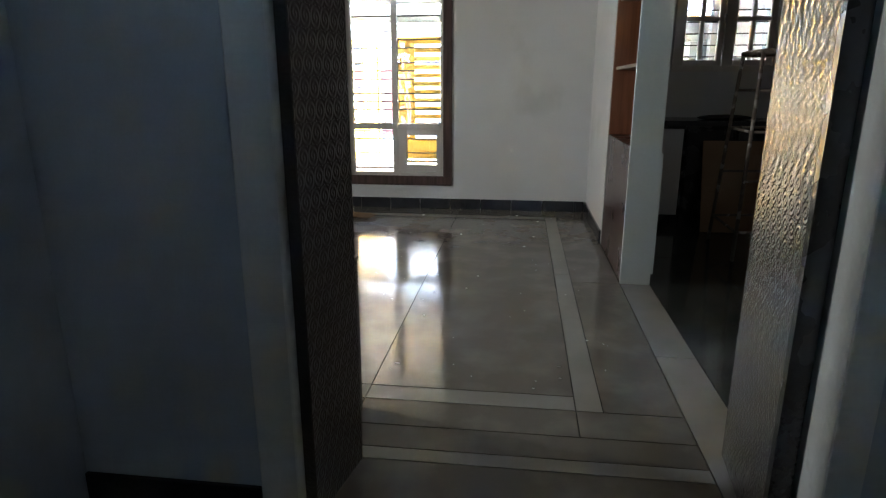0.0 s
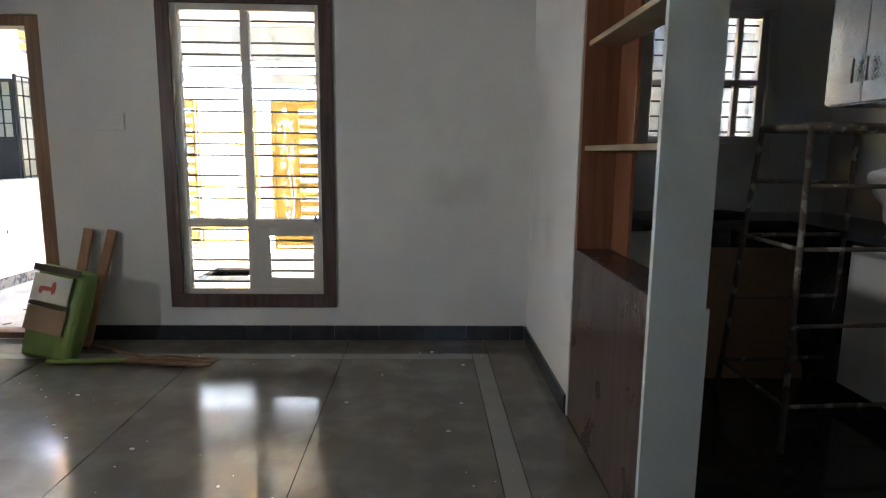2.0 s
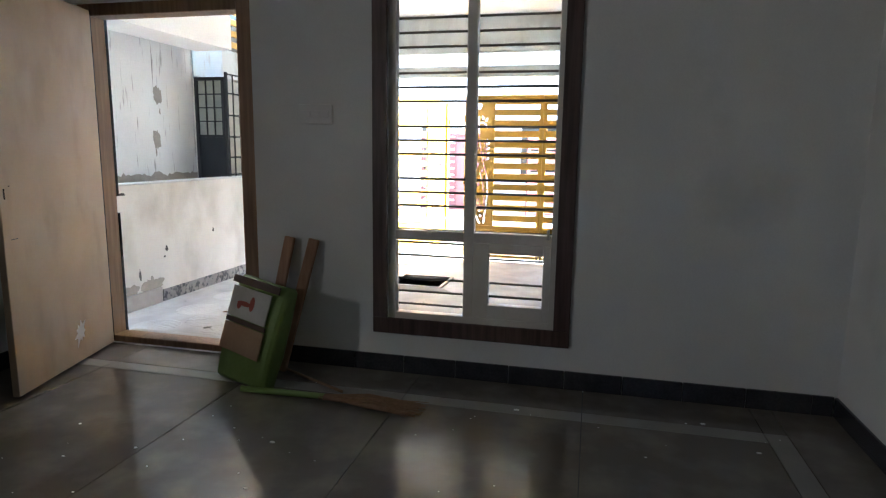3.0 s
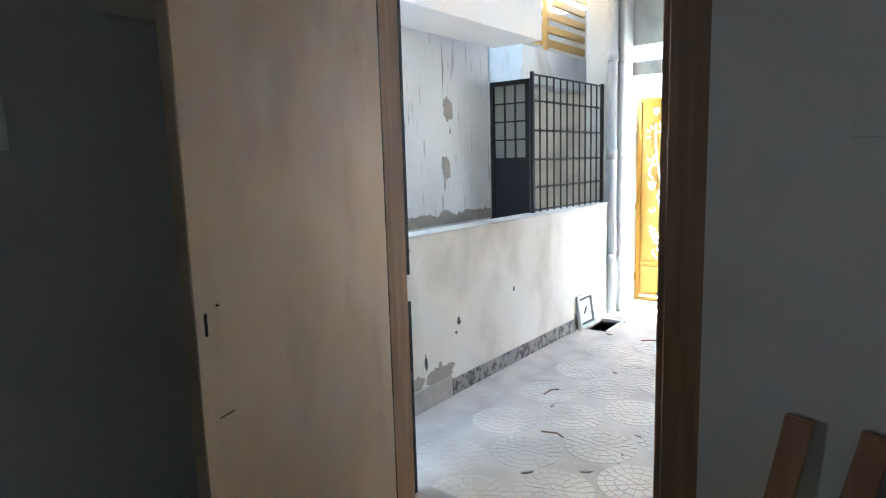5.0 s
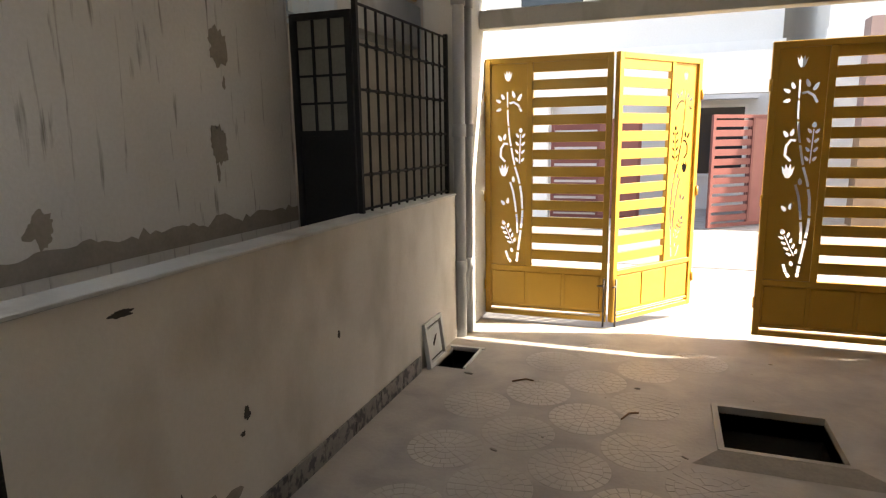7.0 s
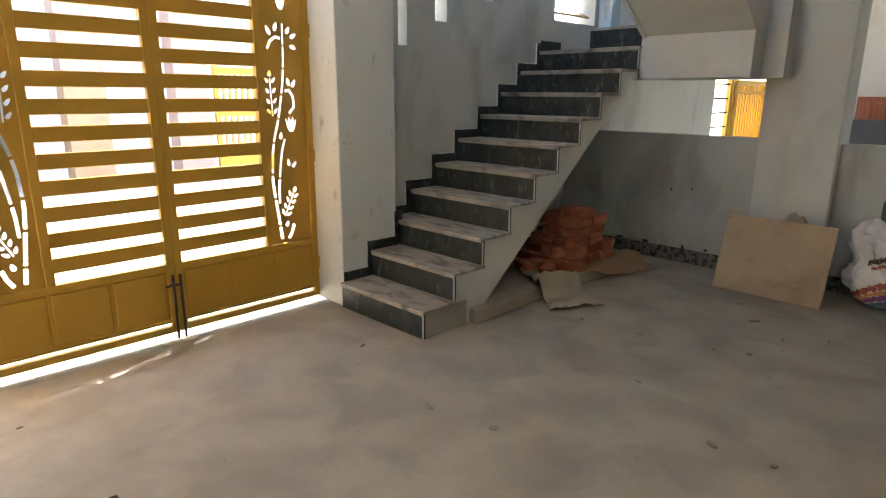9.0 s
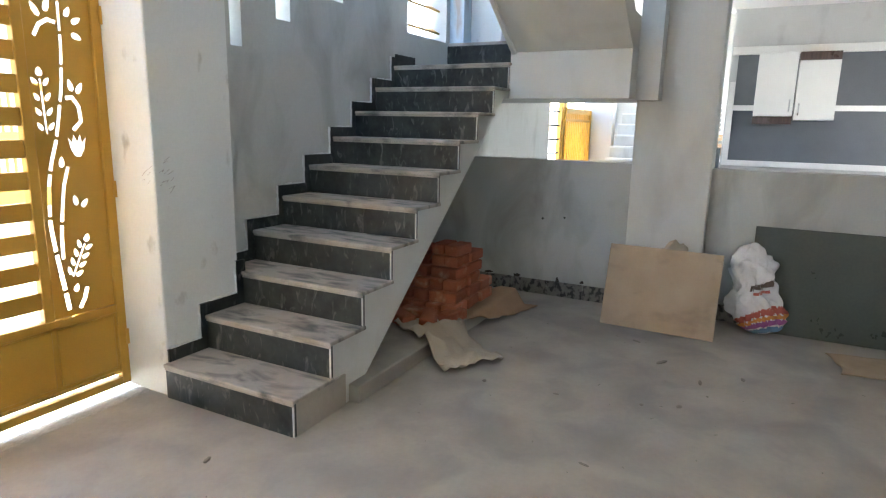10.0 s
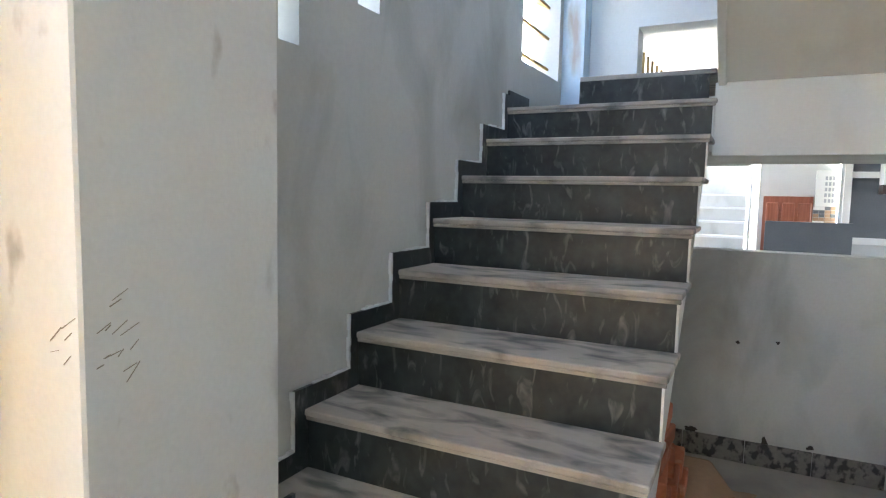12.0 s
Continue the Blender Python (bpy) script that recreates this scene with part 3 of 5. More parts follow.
# ---- kitchen ----
counter = thing("worktop", (2.0, 5.7, 0.86), "black granite kitchen worktop in an L", "worktop")
part("slab", boxes((XD + 0.2, 5.40, 0.86, XK - 0.002, YF - 0.002, 0.9), (2.36, 3.7, 0.86, XK - 0.002, 5.40, 0.9)), M["skirt"], counter)
def base_unit(x0, y0, x1, y1, face, label, shade):
    u = thing("base_cabinet", ((x0 + x1) / 2, (y0 + y1) / 2, 0), label, "cabinet", "kitchen base units")
    part("body", boxes((x0, y0, 0.0, x1, y1, 0.858)), M["black_lam"], u)
    if face == "y":
        dm = boxes((x0 + 0.015, y0 - 0.018, 0.1, x1 - 0.015, y0 - 0.001, 0.83), bevel=0.002)
    else:
        dm = boxes((x0 - 0.018, y0 + 0.015, 0.1, x0 - 0.001, y1 - 0.015, 0.83), bevel=0.002)
    part("door", dm, M[shade], u)
for k, (a, b, shade, lab) in enumerate(((XD + 0.21, 1.24, "black_lam", "black base unit"), (1.25, 1.66, "white_plain", "white fronted base unit under the worktop"), (1.67, 2.05, "black_lam", "black fronted base unit under the worktop"), (2.06, 2.38, "black_lam", "black fronted base unit under the worktop"))):
    base_unit(a, 5.46, b, YF - 0.01, "y", lab if k else "narrow black base unit under the worktop", shade)
for a, b, shade, lab in ((4.95, 5.38, "black_lam", "black fronted base unit under the worktop"), (4.5, 4.94, "white_plain", "white fronted base unit under the worktop"), (3.72, 4.49, "black_lam", "black fronted base unit under the worktop")):
    base_unit(2.42, a, XK - 0.01, b, "x", lab, shade)
upper_cab = thing("wall_cabinet", (2.7, 5.1, 1.55), "wall cabinet faced with embossed silver laminate", "cabinet")
part("body", boxes((2.52, 4.83, 1.55, XK - 0.002, 5.42, 2.35)), M["black_lam"], upper_cab)
for a, b in ((4.835, 5.12), (5.125, 5.415)):
    dr = part("door", boxes((2.498, a, 1.56, 2.518, b, 2.34), bevel=0.002), M["emboss_dark"], upper_cab, "embossed laminate door")
    part("handle", rods(((2.478, b - 0.05 if a < 5 else a + 0.05, 1.66), (2.478, b - 0.05 if a < 5 else a + 0.05, 1.78)), radius=0.006), M["iron"], dr, "black bow handle", True)
upper_cab2 = thing("wall_cabinet", (2.7, 4.5, 1.78), "wall cabinet above the cooker hood", "cabinet")
part("body", boxes((2.52, 4.1, 1.78, XK - 0.002, 4.82, 2.35)), M["black_lam"], upper_cab2)
for a, b in ((4.105, 4.455), (4.46, 4.815)):
    part("door", boxes((2.498, a, 1.79, 2.518, b, 2.34), bevel=0.002), M["emboss_dark"], upper_cab2, "embossed laminate door")
hood = thing("cooker_hood", (2.7, 4.5, 1.56), "grey metal cooker hood under the cabinets", "cooker hood")
part("body", boxes((2.46, 4.12, 1.56, XK - 0.002, 4.81, 1.775), bevel=0.01), M["pipe"], hood)


def lumpy(name, centre, size, mat, label, category, seed, rough=0.35, flat=0.0):
    """A soft lumpy bundle."""
    bm = bmesh.new()
    bmesh.ops.create_icosphere(bm, subdivisions=4, radius=1.0)
    for v in bm.verts:
        n = noise.noise(Vector(v.co) * 1.7 + Vector((seed, 0, 0))) * rough + noise.noise(Vector(v.co) * 5 + Vector((0, seed, 0))) * rough * 0.35
        v.co *= 1 + n
        v.co.z = max(v.co.z, -0.75)
    for v in bm.verts:
        v.co = Vector(centre) + Vector((v.co.x * size[0], v.co.y * size[1], v.co.z * size[2]))
    lo = min(v.co.z for v in bm.verts)
    for v in bm.verts:
        v.co.z += centre[2] - lo
    return solid(name, bm, mat, label, category, smooth=True)


lumpy("plastic_bag", (2.66, 4.72, 0.9), (0.2, 0.34, 0.24), M["white_bag"], "crumpled dusty white plastic bundle on the worktop", "bag", 3.0)
lumpy("cooking_tray", (2.0, 5.6, 0.9), (0.22, 0.1, 0.025), M["black_iron"], "flat dark tray lying on the worktop", "tray", 8.0, 0.05)
kb = thing("plywood_board", (2.13, 5.2, 0), "brown plywood board leaning on the base units", "board")
lm = boxes((-0.33, -0.009, 0, 0.3, 0.009, 0.76), bevel=0.002)
bmesh.ops.transform(lm, matrix=pose(2.13, 5.24, 0, -14, 0, 0), verts=lm.verts[:])
part("sheet", lm, M["card"], kb)
tr = thing("iron_trestle", (2.1, 4.7, 0), "paint-spattered iron trestle stand", "trestle")
feet = [(1.78, 4.36), (2.42, 4.40), (2.44, 5.06), (1.80, 5.0)]
tops = [(1.86, 4.50), (2.36, 4.52), (2.36, 4.92), (1.86, 4.88)]
def at_height(i, z):
    f, t = feet[i], tops[i]
    q = z / 1.4
    return (f[0] + (t[0] - f[0]) * q, f[1] + (t[1] - f[1]) * q, z)
for i in range(4):
    part("leg", rods((at_height(i, 0), at_height(i, 1.4)), radius=0.013), M["rust"], tr, smooth=True)
for z, sides in ((0.2, (0, 1, 2, 3)), (0.55, (0, 2)), (0.88, (0, 1, 2, 3)), (1.15, (0, 2))):
    for i in sides:
        part("rung", rods((at_height(i, z), at_height((i + 1) % 4, z)), radius=0.010), M["rust"], tr, smooth=True)
for i in range(4):
    part("top_bar", rods((at_height(i, 1.4), at_height((i + 1) % 4, 1.4)), radius=0.018), M["rust"], tr, smooth=True)

# ---- hall clutter ----
gb = thing("printed_bag", (-2.05, 5.6, 0), "green printed paper bag leaning by the door", "bag")
bm = boxes((-0.2, -0.045, 0.0, 0.2, 0.045, 0.56), bevel=0.02)
bmesh.ops.subdivide_edges(bm, edges=bm.edges[:], cuts=2, use_grid_fill=True)
for v in bm.verts:
    v.co.y += 0.012 * noise.noise(v.co * 9)
    v.co.y += -0.03 * math.cos(v.co.x * 6) * (1 if v.co.y < 0 else -1) * math.sin(min(max(v.co.z / 0.56, 0), 1) * 3.1)
    v.co.z += 0.012 * noise.noise(v.co * 7 + Vector((3, 0, 0)))
BAG = pose(-2.06, 5.56, 0.005, -17, 4, -22)
bmesh.ops.transform(bm, matrix=BAG, verts=bm.verts[:])
part("body", bm, M["green_bag"], gb, smooth=True)
for x0, z0, x1, z1, m, lab in ((-0.19, 0.52, 0.19, 0.56, "print_dark", "dark folded top"), (-0.17, 0.34, 0.14, 0.505, "print_white", "pale printed field"), (-0.17, 0.31, 0.15, 0.335, "print_dark", "dark printed band"), (-0.17, 0.16, 0.15, 0.305, "card", "brown printed field")):
    bm = boxes((x0, -0.088, z0, x1, -0.082, z1))
    bmesh.ops.transform(bm, matrix=BAG, verts=bm.verts[:])
    part("print", bm, M[m], gb, lab)
bm = bmesh.new()
for cx, cz, a, b in ((-0.05, 0.42, 0.06, 0.014), (0.01, 0.43, 0.02, 0.04), (-0.09, 0.405, 0.018, 0.02)):
    bm.faces.new([bm.verts.new((cx + a * math.cos(t), -0.0895, cz + b * math.sin(t))) for t in (i * math.pi / 6 for i in range(12))])
bmesh.ops.transform(bm, matrix=BAG, verts=bm.verts[:])
part("print", bm, M["print_red"], gb, "reddish printed shape")
for x, tilt in ((-1.98, 9), (-1.87, 12)):
    bm = boxes((-0.03, -0.014, 0, 0.03, 0.014, 0.78), bevel=0.004)
    bmesh.ops.transform(bm, matrix=pose(x - 0.1, 5.80, 0, -10, tilt, 0), verts=bm.verts[:])
    solid("timber_offcut", bm, M["plank"], "brown timber offcut leaning on the wall", "timber", "timber offcuts")
broom = thing("broom", (-1.9, 5.6, 0), "grass broom with green handle lying on the floor", "broom")
part("handle", rods(((-2.0, 5.44, 0.03), (-1.55, 5.47, 0.025)), radius=0.016), M["green_bag"], broom, "teal green wrapped handle", True)
bm = bmesh.new()
rng = random.Random(2)
for k in range(70):
    s0 = Vector((-1.58 + 0.05 * rng.random(), 5.47 + 0.03 * (rng.random() - 0.5), 0.012 + 0.02 * rng.random()))
    e0 = Vector((-1.12 + 0.1 * rng.random(), 5.47 + 0.16 * (rng.random() - 0.55), 0.008 + 0.018 * rng.random()))
    m0 = (s0 + e0) / 2 + Vector((0, 0.05 * (rng.random() - 0.5), 0.02 * rng.random()))
    rod(bm, s0, m0, 0.004, 4)
    rod(bm, m0, e0, 0.004, 4, 0.0015)
part("straw", bm, M["straw"], broom, "brown broom grass")
bm = rods(((-1.93, 5.80, 0.012), (-1.5, 5.58, 0.012)), radius=0.008)
solid("stick", bm, M["straw"], "thin dark stick lying on the floor", "stick")


def wall_plate(name, at, w, h, axis, label, mat="white_plain"):
    ob = thing(name, at, label, "switch", kind="")
    x, y, z = at
    if axis == "y":
        part("plate", boxes((x - w / 2, y - 0.012, z - h / 2, x + w / 2, y - 0.001, z + h / 2), bevel=0.003), M[mat], ob)
        for k in range(3):
            a = x - w / 2 + 0.02 + k * (w - 0.04) / 3
            part("switch", boxes((a, y - 0.018, z - 0.02, a + (w - 0.05) / 3, y - 0.012, z + 0.02), bevel=0.002), M[mat], ob)
    else:
        part("plate", boxes((x + 0.001, y - w / 2, z - h / 2, x + 0.012, y + w / 2, z + h / 2), bevel=0.003), M[mat], ob)
        for k in range(3):
            a = y - w / 2 + 0.02 + k * (w - 0.04) / 3
            part("switch", boxes((x + 0.012, a, z - 0.02, x + 0.018, a + (w - 0.05) / 3, z + 0.02), bevel=0.002), M["pipe"], ob)


wall_plate("switch_plate", (-1.80, YF, 1.45), 0.2, 0.11, "y", "white switch plate on the hall wall", "wall_in")
wall_plate("switch_plate", (XL, 4.83, 1.48), 0.2, 0.12, "x", "pale switch plate on the side wall")
wall_plate("meter_box", (XL, 5.3, 1.92), 0.26, 0.3, "x", "beige flush meter box on the side wall", "upvc")

# ---- granite floor pieces ----
floor = thing("floor", (-1.0, 4.0, 0), "dark polished granite floor with pale strips", "floor", kind="structure")
def slab_piece(name, x0, y0, x1, y1, mat):
    g = 0.0022
    part(name, boxes((x0 + g, y0 + g, -0.012, x1 - g, y1 - g, 0.0)), M[mat], floor)
xs = [XL + 0.002, -2.98, -2.08, -1.18, -0.28, 0.535]
for a, b in zip(xs, xs[1:]):
    slab_piece("granite_slab", a, 2.28, b, 5.575, "slab")
    slab_piece("granite_slab", a, 1.99, b, 2.17, "slab")
    slab_piece("granite_slab", a, 5.675, b, YF, "slab")
    slab_piece("light_strip", a, 5.575, b, 5.675, "strip")
    slab_piece("light_strip", a, 2.17, b, 2.28, "strip")
for c, e in ((2.17, 3.9), (3.9, 5.675)):
    slab_piece("light_strip", 0.535, c, 0.637, e, "strip")
for c, e in ((2.17, 3.75), (3.75, YF)):
    slab_piece("granite_slab", 0.637, c, XD, e, "slab")
slab_piece("granite_slab", 0.535, 5.675, 0.637, YF, "slab")
slab_piece("granite_slab", 0.535, 1.99, XD, 2.17, "slab")
for c, e in ((1.7, 2.7), (2.7, 3.75)):
    slab_piece("light_strip", XD, c, XD + 0.18, e, "strip")
slab_piece("granite_slab", XD, 3.75, XD + 0.18, YF, "slab")
slab_piece("light_strip", XL + 0.002, 1.78, XD, 1.85, "strip")
slab_piece("granite_slab", XL + 0.002, 1.85, XD, 1.99, "slab")
slab_piece("granite_slab", -3.4, -1.19, XD, 0.6, "slab")
slab_piece("granite_slab", -3.4, 0.6, XD, 1.78, "slab")
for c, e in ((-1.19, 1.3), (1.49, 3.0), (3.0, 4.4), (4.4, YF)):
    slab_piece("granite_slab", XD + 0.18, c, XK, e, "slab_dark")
slab_piece("granite_slab", XD, -1.19, XD + 0.18, 1.7, "slab")
bm = bmesh.new()
rng = random.Random(9)
for k in range(150):
    x, y, r = -2.6 + 3.4 * rng.random(), 2.2 + 3.5 * rng.random(), 0.002 + 0.007 * rng.random() ** 3
    bmesh.ops.create_icosphere(bm, subdivisions=1, radius=r, matrix=Matrix.Translation((x, y, r * 0.4)) @ Matrix.Diagonal((1 + rng.random(), 1, 0.5, 1)))
solid("plaster_crumbs", bm, M["white_plain"], "small plaster crumbs scattered over the floor", "debris", kind="stuff")

for ob in list(bpy.data.objects):
    if ob not in outside_before and ob.parent is None:
        ob.matrix_basis = ASKEW @ ob.matrix_basis

# ---- setting: porch ----
structure("wall_porch_right", boxes((2.80, 6.13, ZO, 2.94, 8.08, 0.94), (2.80, 8.62, ZO, 2.94, 10.42, 0.95)), M["ext_wall"], "low grey plastered wall beside the porch", "wall")
structure("column", boxes((2.72, 8.08, ZO, 3.02, 8.62, 3.6), bevel=0.008), M["stair_wash"], "grey washed square column", "column")
structure("wall_stair", wall_x(0.46, 3.6, 10.42, 10.60, ZO, 4.4, [(0.636, 0.72, 1.61, 2.35), (1.0, 1.125, 1.80, 2.55), (1.52, 1.66, 2.0, 2.7), (2.516, 3.19, 1.93, 2.75)]), M["ext_wall"], "grey stair wall with narrow slits", "wall")
structure("pier", boxes((-0.02, 10.26, ZO, 0.46, 10.60, 4.4), bevel=0.006), M["ext_white"], "scuffed white gate pier", "pier")
structure("wall_stair_end", wall_y(9.3, 10.42, 3.42, 3.6, 1.42, 4.4, [(9.5, 9.98, 1.86, 2.28)]), M["ext_white"], "pale blue white wall above the landing", "wall")
structure("wall_porch_left", boxes((-4.24, YO, ZO, -4.11, 9.9, 0.93)), M["low_wall"], "low washed parapet wall beside the porch", "wall")
structure("pillar_left", boxes((-4.34, 9.9, ZO, -4.12, 10.2, 3.6), bevel=0.006), M["ext_wall"], "grey washed gate pillar", "pillar")
structure("pillar_gate", boxes((-4.34, 10.2, ZO, -4.08, 10.62, 3.6)), M["ext_white"], "white gate pillar", "pillar")
structure("beam_gate", boxes((-4.08, 10.42, 2.165, -0.02, 10.545, 2.30), (-4.08, 10.42, 2.45, -0.02, 10.545, 2.9), bevel=0.004), M["ext_wall"], "grey beams above the gate", "beam")
structure("ceiling_porch", boxes((-4.34, YO, 2.9, 3.02, 8.55, 3.05), (-4.34, 8.55, 2.9, -0.1, 10.545, 3.05)), M["ceiling"], "plain slab above the porch", "ceiling")

PIT = (-2.345, 8.665, -1.83, 9.15)
HOLE = (-4.06, 9.28, -3.86, 9.66)


def floor_with_pits(x0, y0, x1, y1, z0, z1, pits):
    xs = sorted({x0, x1, *(p[0] for p in pits), *(p[2] for p in pits)})
    sets = []
    for a, b in zip(xs, xs[1:]):
        y = y0
        for p in sorted((p for p in pits if p[0] <= a and p[2] >= b), key=lambda p: p[1]):
            sets.append((a, y, z0, b, p[1], z1))
            y = p[3]
        sets.append((a, y, z0, b, y1, z1))
    return boxes(*sets)


structure("floor_porch", floor_with_pits(-4.34, YO, 3.6, 10.4, ZO - 0.12, ZO, [PIT, HOLE]), M["porch_floor"], "dusty cement porch floor", "floor")
for p in (PIT, HOLE):
    structure("pit", boxes((p[0] - 0.02, p[1], ZO - 0.7, p[0], p[3], ZO - 0.02), (p[2], p[1], ZO - 0.7, p[2] + 0.02, p[3], ZO - 0.02), (p[0], p[1] - 0.02, ZO - 0.7, p[2], p[1], ZO - 0.02), (p[0], p[3], ZO - 0.7, p[2], p[3] + 0.02, ZO - 0.02), (p[0], p[1], ZO - 0.72, p[2], p[3], ZO - 0.7)), M["pit"], "dark open pit in the porch floor", "pit")
bm = bmesh.new()
x0, y0, x1, y1 = PIT
for c in ((x0 - 0.03, y0 - 0.03, ZO, x1 + 0.03, y0, ZO + 0.02), (x0 - 0.03, y1, ZO, x1 + 0.03, y1 + 0.03, ZO + 0.02), (x0 - 0.03, y0, ZO, x0, y1, ZO + 0.02), (x1, y0, ZO, x1 + 0.03, y1, ZO + 0.02)):
    box(bm, *c)
structure("pit_rim", bm, M["porch_floor"], "raised cement rim around the pit", "rim")
bm = bmesh.new()
vs = [bm.verts.new(q) for q in ((x0 - 0.03, y0 - 0.03, ZO + 0.018), (x1 + 0.03, y0 - 0.03, ZO + 0.018), (x1 + 0.2, y0 - 0.17, ZO + 0.002), (x0 - 0.15, y0 - 0.17, ZO + 0.002), (x0 - 0.03, y0 - 0.03, ZO + 0.001), (x1 + 0.03, y0 - 0.03, ZO + 0.001))]
for fc in ((0, 1, 2, 3), (0, 3, 4), (1, 5, 2)):
    bm.faces.new([vs[i] for i in fc])
structure("pit_apron", bm, M["damp"], "sloping cement apron before the pit", "apron")

# ---- setting: street ----
bm = bmesh.new()
v = [bm.verts.new(p) for p in ((-300, 10.4, ZO - 0.02), (300, 10.4, ZO - 0.02), (300, 11.4, -0.27), (-300, 11.4, -0.27), (300, 400, -0.3), (-300, 400, -0.3), (-300, -300, -1.1), (300, -300, -1.1), (-300, 10.395, -1.1), (300, 10.395, -1.1))]
for f in ((0, 1, 2, 3), (3, 2, 4, 5), (8, 9, 1, 0), (6, 7, 9, 8)):
    bm.faces.new([v[i] for i in f])
structure("ground", bm, M["street"], "pale dusty street ground", "ground")
structure("road", boxes((-80, 13.6, -0.29, 80, 16.6, -0.262)), M["asphalt"], "grey worn street strip", "road")


# ---- gate ----
def loops_touch(a, b):
    """Whether two outlines come closer than 3 mm."""
    for i in range(len(a)):
        for j in range(len(b)):
            p, q, r, s = (Vector((*v, 0)) for v in (a[i], a[(i + 1) % len(a)], b[j], b[(j + 1) % len(b)]))
            for m, (u, v) in ((p, (r, s)), (r, (p, q)), ((p + q) / 2, (r, s))):
                e = v - u
                t = min(max((m - u).dot(e) / max(e.length_squared, 1e-9), 0), 1)
                if (m - u - e * t).length < 0.003:
                    return True
            d1, d2 = (q - p).cross(r - p).z, (q - p).cross(s - p).z
            d3, d4 = (s - r).cross(p - r).z, (s - r).cross(q - r).z
            if d1 * d2 < 0 and d3 * d4 < 0:
                return True
    return False


def gate_loops(w, h, flip):
    """Cut-outs of a stem with leaves and tulips in a panel of that size."""
    def fx(loop):
        return [((w - p[0]) if flip else p[0], p[1]) for p in loop]

    def at(u, v):
        return (0.30 * u / 157, h * v / 800)

    loops = []
    # jointed bamboo stems, thick below and thin above
    stem = [(114, 10), (120, 60), (132, 150), (139, 215), (133, 300), (122, 350), (105, 400), (93, 455), (80, 520), (73, 600), (71, 700)]
    second = [(117, 128), (116, 180), (108, 245), (96, 310), (80, 352)]

    def along(line, v):
        for (u0, v0), (u1, v1) in zip(line, line[1:]):
            if v0 <= v <= v1:
                return at(u0 + (u1 - u0) * (v - v0) / (v1 - v0), v)

    for line, cuts, wide in ((stem, (10, 58, 150, 230, 330, 405, 480, 560, 630, 698), 0.021), (second, (130, 215, 345), 0.017)):
        for k, (v0, v1) in enumerate(zip(cuts, cuts[1:])):
            loops.append(stroke_loop([along(line, v0 + 4 + (v1 - v0 - 8) * i / 3) for i in range(4)], wide * (1 - 0.055 * k)))
    # tulips
    for u, v, k in ((74, 752, 1.0), (56, 385, 1.25)):
        cx, cz = at(u, v)
        loops.append([(cx + k * p, cz + k * q) for p, q in ((-0.01, -0.034), (0.01, -0.034), (0.024, -0.01), (0.034, 0.036), (0.018, 0.014), (0.012, 0.046), (0.0, 0.018), (-0.012, 0.046), (-0.018, 0.014), (-0.034, 0.036), (-0.024, -0.01))])
    # curled shoots
    for pts, wide in (([(102, 236), (84, 246), (64, 234), (55, 206)], 0.014), ([(74, 492), (58, 494), (44, 474), (42, 442), (62, 422)], 0.018), ([(80, 650), (98, 654), (118, 642), (131, 618)], 0.017), ([(88, 325), (104, 334), (117, 320)], 0.012), ([(66, 58), (74, 34), (88, 12)], 0.02)):
        loops.append(stroke_loop([at(*p) for p in pts], wide))
    # sprays of leaves on a thin stalk
    for base, tip in (((124, 414), (128, 530)), ((98, 90), (62, 162))):
        loops.append(stroke_loop([at(*base), at(*tip)], 0.009))
        p, q = Vector(at(*base)), Vector(at(*tip))
        lean = math.degrees(math.atan2((q - p).y, (q - p).x))
        side = Vector((-(q - p).y, (q - p).x)).normalized()
        for k in range(4):
            c = p.lerp(q, 0.14 + 0.27 * k)
            for sg in (-1, 1):
                loops.append(leaf_loop(c.x + sg * side.x * 0.025, c.y + sg * side.y * 0.025, 0.042, 0.02, lean + sg * 38))
        e = q + (q - p).normalized() * 0.03
        loops.append(leaf_loop(e.x, e.y, 0.04, 0.03, lean))
    # loose pairs of leaves over the shoots
    for u, v, ln, a in ((97, 684, 0.06, 110), (124, 672, 0.065, 60), (32, 660, 0.05, 150), (51, 676, 0.05, 115), (34, 626, 0.05, 200), (54, 628, 0.045, 60), (39, 515, 0.055, 120), (60, 520, 0.055, 75), (98, 352, 0.05, 95), (52, 257, 0.05, 130), (74, 265, 0.05, 80), (92, 62, 0.04, 110)):
        cx, cz = at(u, v)
        loops.append(leaf_loop(cx, cz, ln, 0.026, a))
    kept = []
    for loop in loops:
        if all(p[0] > 0.008 and p[0] < w - 0.008 and 0.01 < p[1] < h - 0.01 for p in loop) and not any(loops_touch(loop, other) for other in kept):
            kept.append(loop)
    return [fx(loop) for loop in kept]


